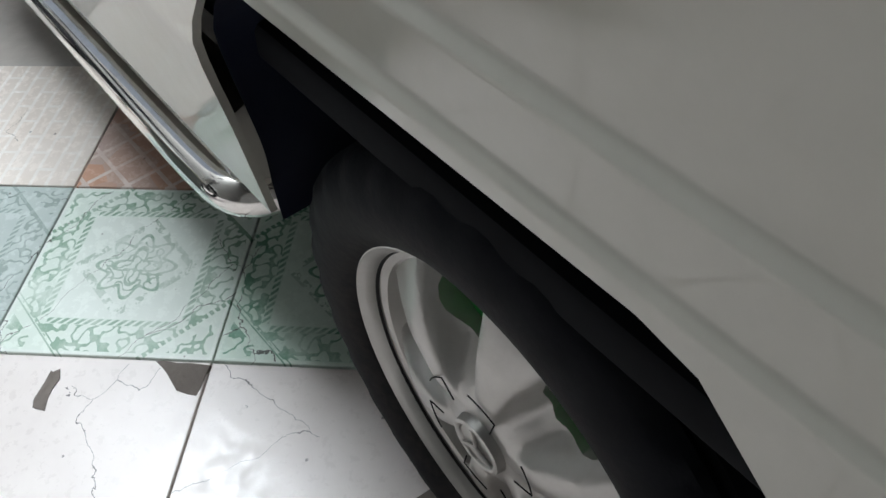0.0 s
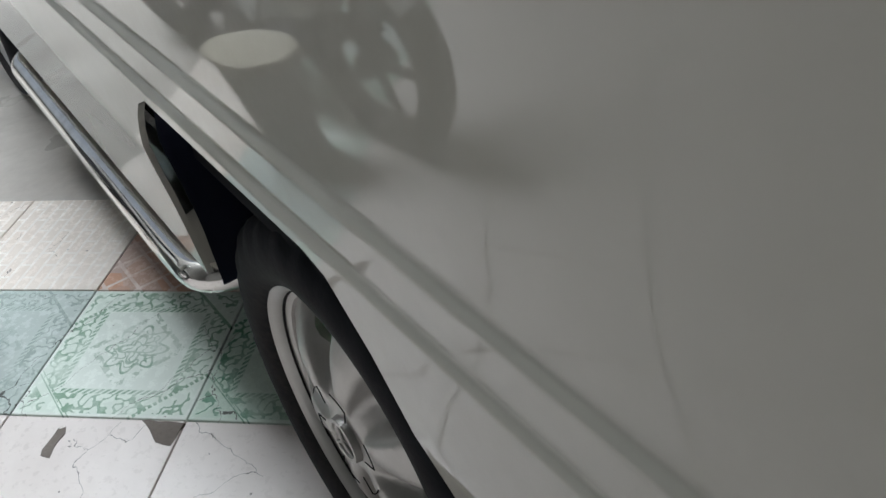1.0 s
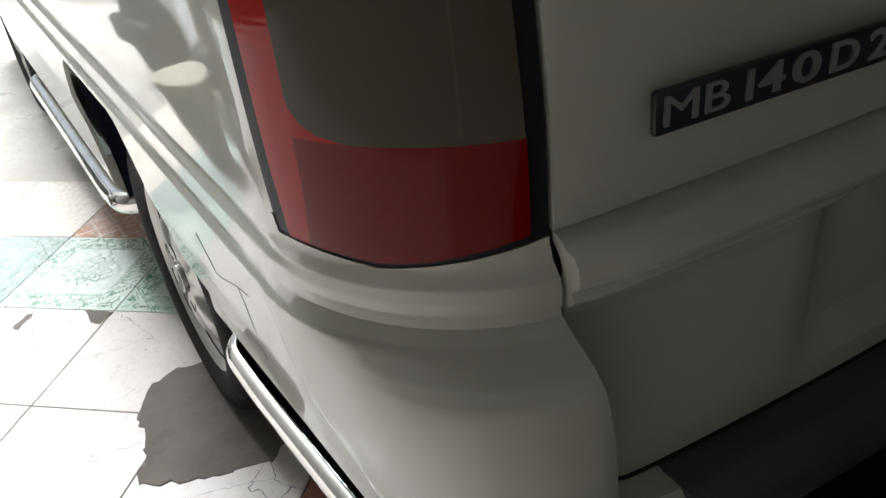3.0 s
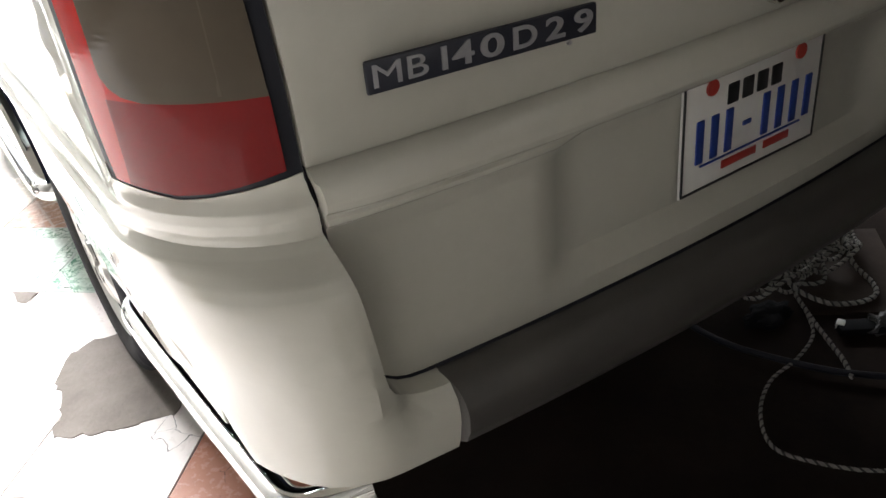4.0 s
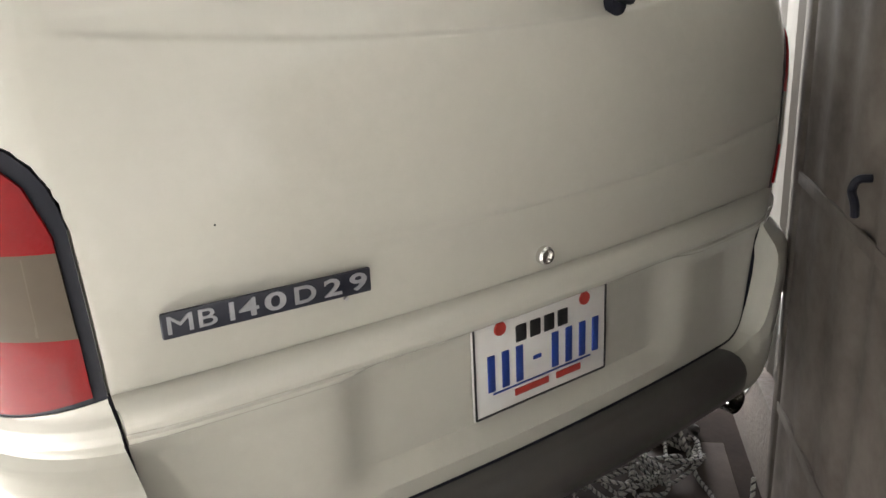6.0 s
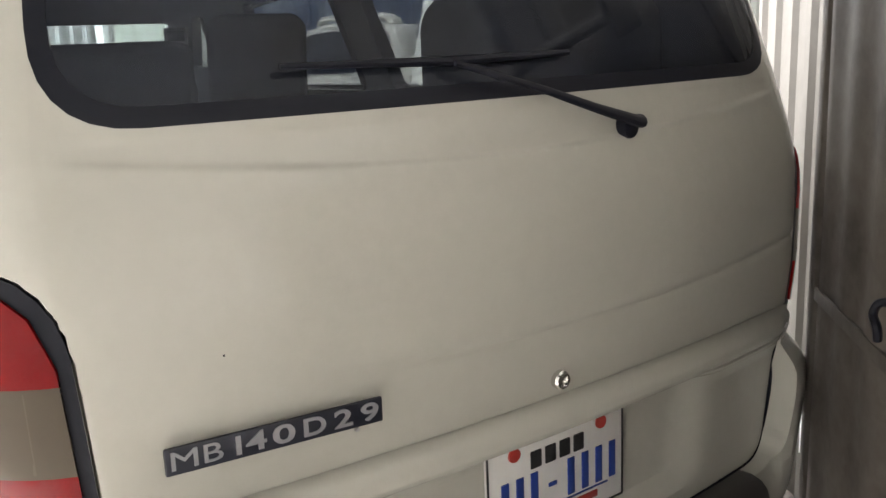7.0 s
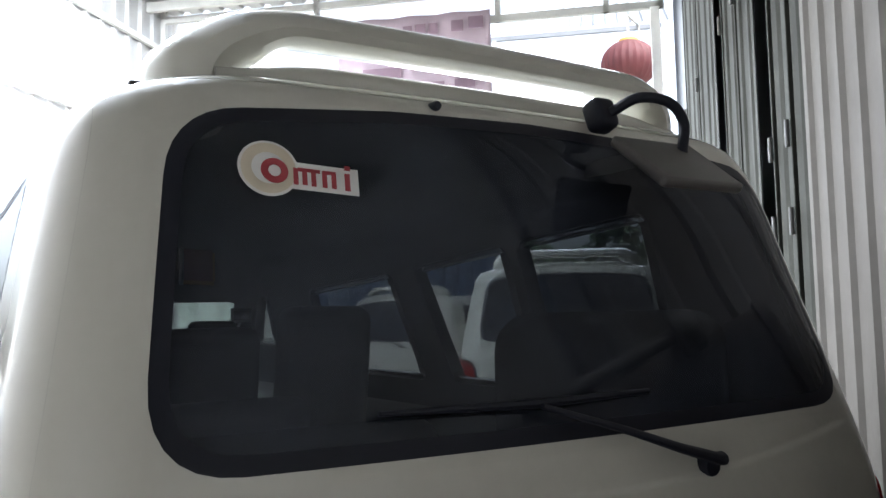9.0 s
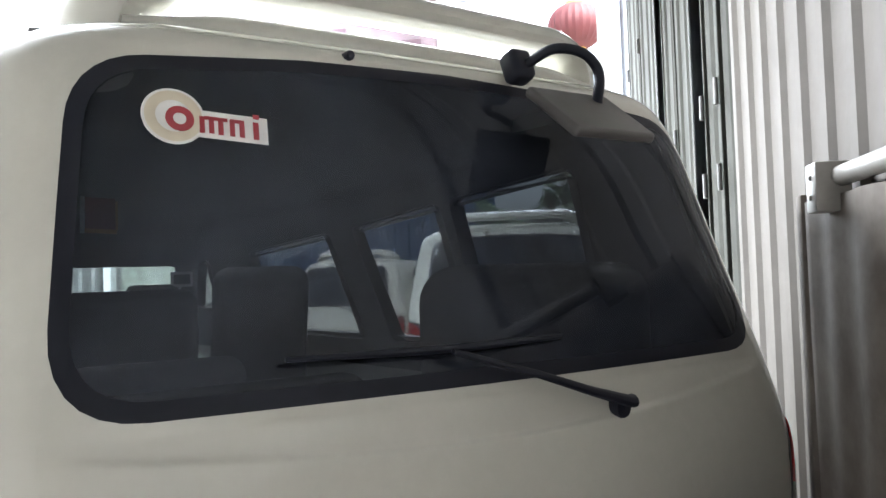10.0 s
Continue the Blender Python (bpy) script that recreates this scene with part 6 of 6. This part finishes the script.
for nn in (-1.48, 0.68):
    bm = bmesh.new()
    shed_box(bm, 9.7, 9.76, nn, nn + 0.06, -0.14, 5.36, 0.004)
    part("awning_post", bm, BEAM, an, smooth=False)

BLUE = surface("blue_sheet", (0.014, 0.042, 0.095), (0.010, 0.03, 0.07), 0.5, scale=2, fine=20, amount=0.6)
sheet_wall("fence", "blue corrugated sheet fence across the street", BLUE, -7.0, -1.5, 16.0, -0.14, 3.6, pitch=0.3, depth=0.04, along="n")

LEAF = surface("hedge_leaf", (0.045, 0.085, 0.035), (0.02, 0.045, 0.02), 0.5, scale=2.0, fine=9, amount=0.9)
bm = bmesh.new()
rng = random.Random(21)
for k in range(5200):
    n = rng.uniform(-1.6, 6.5)
    z = 5.0 * rng.random() ** 0.8 * (0.8 + 0.2 * math.sin(n * 1.7)) - 0.14
    c = at(15.6 + 0.5 * rng.random() + 0.3 * math.sin(n * 2.3 + z), n, z)
    a = Vector((rng.gauss(0, 1), rng.gauss(0, 1), rng.gauss(0, 1))).normalized() * rng.uniform(0.09, 0.19)
    b = a.orthogonal() * rng.uniform(0.4, 0.8)
    bm.faces.new([bm.verts.new(c + p) for p in (-a, b, a, -b)])
for k in range(9):
    c = at(15.9, -1.3 + 0.95 * k, -0.14)
    tube(bm, [c, c + Vector((0.05, 0.03, 1.2)), c + Vector((-0.04, 0.06, 3.0))], [0.06, 0.045, 0.015], 6)
tagged(part("hedge", bm, LEAF, None, smooth=False), "dense green hedge across the street", "hedge", kind="stuff")
# extra wall, added to give a bright outdoors beyond the street side
bm = bmesh.new()
shed_box(bm, 8.4, 24.0, -9.2, -9.0, -0.14, 3.4)
tagged(part("wall_backdrop", bm, SUNNY, None, smooth=False), "pale rendered wall in the sun, added across the street as bright backdrop", "wall", kind="structure")

# ---------------------------------------------------------------- beside the van: tub and scooter, seen in its paint
TUB = surface("grey_tub", (0.20, 0.21, 0.20), (0.13, 0.13, 0.125), 0.5, scale=6, amount=0.5)
LID = surface("cream_lid", (0.52, 0.48, 0.38), (0.40, 0.36, 0.28), 0.45, scale=6, amount=0.4)
tb = empty("tub", "grey-green plastic tub with a cream lid standing on tiles", "tub")
tb.location = (-1.38, 2.46, 0.0)
bm = bmesh.new()
lathe(bm, [(0.0, 0.0), (0.0, 0.098), (0.01, 0.102), (0.355, 0.126), (0.36, 0.131), (0.372, 0.131)], 40, "z")
bmesh.ops.recalc_face_normals(bm, faces=list(bm.faces))
part("tub_body", bm, TUB, tb)
bm = bmesh.new()
lathe(bm, [(0.366, 0.136), (0.393, 0.136), (0.398, 0.130), (0.392, 0.115), (0.392, 0.0)], 40, "z")
bmesh.ops.recalc_face_normals(bm, faces=list(bm.faces))
part("tub_lid", bm, LID, tb, "cream plastic lid")


def build_scooter():
    sc = empty("scooter", "parked scooter with pale side panels and a black seat", "scooter")
    PALE = surface("pale_fairing", (0.60, 0.61, 0.60), (0.45, 0.46, 0.45), 0.25, scale=5, amount=0.3, coat=0.5)
    for y in (-0.62, 0.62):
        w = new("wheel")
        w.parent = sc
        bm = bmesh.new()
        lathe(bm, [(-0.035, 0.215), (-0.045, 0.24), (-0.035, 0.27), (0.0, 0.285), (0.035, 0.27), (0.045, 0.24), (0.035, 0.215)], 48, "x")
        part("tyre", bm, TYRE, w)
        bm = bmesh.new()
        lathe(bm, [(-0.03, 0.215), (-0.03, 0.19), (0.03, 0.19), (0.03, 0.215)], 48, "x")
        for k in range(5):
            a = 2 * math.pi * k / 5
            tube(bm, [(0, 0, 0), (0, 0.2 * math.cos(a), 0.2 * math.sin(a))], 0.016, 8)
        tube(bm, [(-0.05, 0, 0), (0.05, 0, 0)], 0.04, 16)
        part("rim", bm, DARK_STEEL, w)
        w.location = (0, y, 0.285)
    bm = bmesh.new()
    rows = []
    for y, zlo, zhi, wd in ((-1.00, 0.82, 0.87, 0.03), (-0.80, 0.70, 0.84, 0.09), (-0.50, 0.62, 0.77, 0.13), (-0.20, 0.53, 0.69, 0.14), (0.05, 0.38, 0.58, 0.13), (0.22, 0.28, 0.42, 0.12)):
        rows.append([bm.verts.new((wd * x, y, zlo + (zhi - zlo) * z)) for x, z in ((-0.6, 0), (-1, 0.4), (-0.9, 0.85), (-0.4, 1), (0.4, 1), (0.9, 0.85), (1, 0.4), (0.6, 0))])
    for q, w in zip(rows, rows[1:]):
        for j in range(8):
            bm.faces.new((q[j], q[(j + 1) % 8], w[(j + 1) % 8], w[j]))
    bm.faces.new(rows[0])
    bm.faces.new(rows[-1][::-1])
    bmesh.ops.recalc_face_normals(bm, faces=list(bm.faces))
    part("rear_fairing", bm, PALE, sc, "pale grey rear side panel")
    bm = bmesh.new()
    box(bm, (0, -0.42, 0.80), (0.25, 0.72, 0.09), 0.04, Matrix.Rotation(radians(-4), 4, "X"), 3)
    part("seat", bm, BLACK, sc, "black vinyl seat")
    bm = bmesh.new()
    box(bm, (0, 0.45, 0.70), (0.34, 0.10, 0.56), 0.045, Matrix.Rotation(radians(18), 4, "X"), 3)
    part("leg_shield", bm, PALE, sc, "pale front leg shield")
    bm = bmesh.new()
    box(bm, (0, 0.22, 0.30), (0.24, 0.42, 0.07), 0.02)
    part("floorboard", bm, BLACK, sc)
    bm = bmesh.new()
    rows = []
    for k in range(15):
        a = radians(-48 + 150 * k / 14)
        rows.append([bm.verts.new((x, 0.62 + r * math.sin(-a), 0.285 + r * math.cos(a))) for x, r in ((-0.068, 0.285), (-0.062, 0.312), (-0.03, 0.326), (0.03, 0.326), (0.062, 0.312), (0.068, 0.285), (0.05, 0.302), (-0.05, 0.302))])
    for q, w in zip(rows, rows[1:]):
        for j in range(8):
            bm.faces.new((q[j], q[(j + 1) % 8], w[(j + 1) % 8], w[j]))
    bm.faces.new(rows[0])
    bm.faces.new(rows[-1][::-1])
    bmesh.ops.recalc_face_normals(bm, faces=list(bm.faces))
    part("front_mudguard", bm, PALE, sc, "pale curved front mudguard")
    bm = bmesh.new()
    box(bm, (0.0, -0.36, 0.38), (0.20, 0.50, 0.24), 0.05, None, 3)
    box(bm, (-0.11, -0.55, 0.30), (0.06, 0.42, 0.14), 0.03, None, 3)
    part("engine", bm, DARK_STEEL, sc, "dark engine and drive case")
    bm = bmesh.new()
    tube(bm, [(0, 0.62, 0.30), (0, 0.50, 0.72), (0, 0.40, 1.0)], 0.028, 12)
    part("steering_fork", bm, DARK_STEEL, sc)
    bm = bmesh.new()
    tube(bm, spline([(-0.36, 0.24, 1.02), (-0.18, 0.34, 1.04), (0, 0.40, 1.02), (0.18, 0.34, 1.04), (0.36, 0.24, 1.02)], 0.03), 0.013, 10)
    part("handlebar", bm, BLACK, sc)
    bm = bmesh.new()
    box(bm, (0, 0.46, 1.0), (0.24, 0.16, 0.16), 0.05, None, 3)
    part("headlamp_cowl", bm, PALE, sc)
    for sx in (-1, 1):
        bm = bmesh.new()
        tube(bm, [(sx * 0.22, 0.34, 1.04), (sx * 0.30, 0.34, 1.20)], 0.006, 8)
        box(bm, (sx * 0.31, 0.33, 1.24), (0.12, 0.02, 0.08), 0.008, None, 3)
        part("rear_view_mirror", bm, BLACK, sc)
    bm = bmesh.new()
    tube(bm, [(0.12, 0.1, 0.26), (0.14, -0.5, 0.30), (0.15, -0.85, 0.38)], [0.02, 0.045, 0.05], 14)
    part("silencer", bm, CHROME, sc)
    bm = bmesh.new()
    tube(bm, [(-0.08, 0.0, 0.28), (-0.20, 0.02, 0.0)], 0.010, 8)
    part("side_stand", bm, DARK_STEEL, sc)
    return sc


sc = build_scooter()
sc.matrix_basis = Matrix.Translation((-1.62, 2.99, 0.0)) @ Matrix.Rotation(radians(172), 4, "Z")


# ---------------------------------------------------------------- floor tiles
TILE = 0.397


def tile_mesh(name, mat, seed):
    rng = random.Random(seed)
    bm = bmesh.new()
    h = TILE / 2 - 0.0019
    box(bm, (0, 0, -0.005), (2 * h, 2 * h, 0.010), 0)
    top = [e for e in bm.edges if all(v.co.z > -0.001 for v in e.verts)]
    bmesh.ops.bevel(bm, geom=top, offset=0.0014, segments=1, affect="EDGES")
    me = bpy.data.meshes.new(name)
    bm.to_mesh(me)
    bm.free()
    me.materials.append(mat)
    return me


ORIGIN = Vector((-0.985, 1.811, 0.0))
LEFT = Vector((-UY, UX, 0))
AHEAD = Vector((UX, UY, 0))
meshes = {}
rng = random.Random(11)
for b in range(-7, 2):
    for a in range(-3, 8):
        if b == 0:
            mat = GREY_TILE if a in (1, 4) else DEEP_GREEN_TILE if a in (-1, 3) else GREEN_TILE
        elif b == 1:
            mat = DIAMOND_TILE if a in (0, -1, -2, 4) else BRICK_TILE
        else:
            mat = CLAY_TILE if (a, b) in ((-3, -2),) else MARBLE_TILE
        if mat.name not in meshes:
            meshes[mat.name] = tile_mesh("tile", mat, 1)
        ob = new("tile", meshes[mat.name])
        ob.parent = floor
        c = ORIGIN + LEFT * TILE * (a + 0.5) + AHEAD * TILE * (b + 0.5)
        ob.matrix_basis = Matrix.Translation((c.x, c.y, 0.0005 * rng.random())) @ Matrix.Rotation(TURN + rng.gauss(0, 0.002) + (math.pi / 2 * rng.randrange(4) if mat in (MARBLE_TILE,) else 0), 4, "Z")
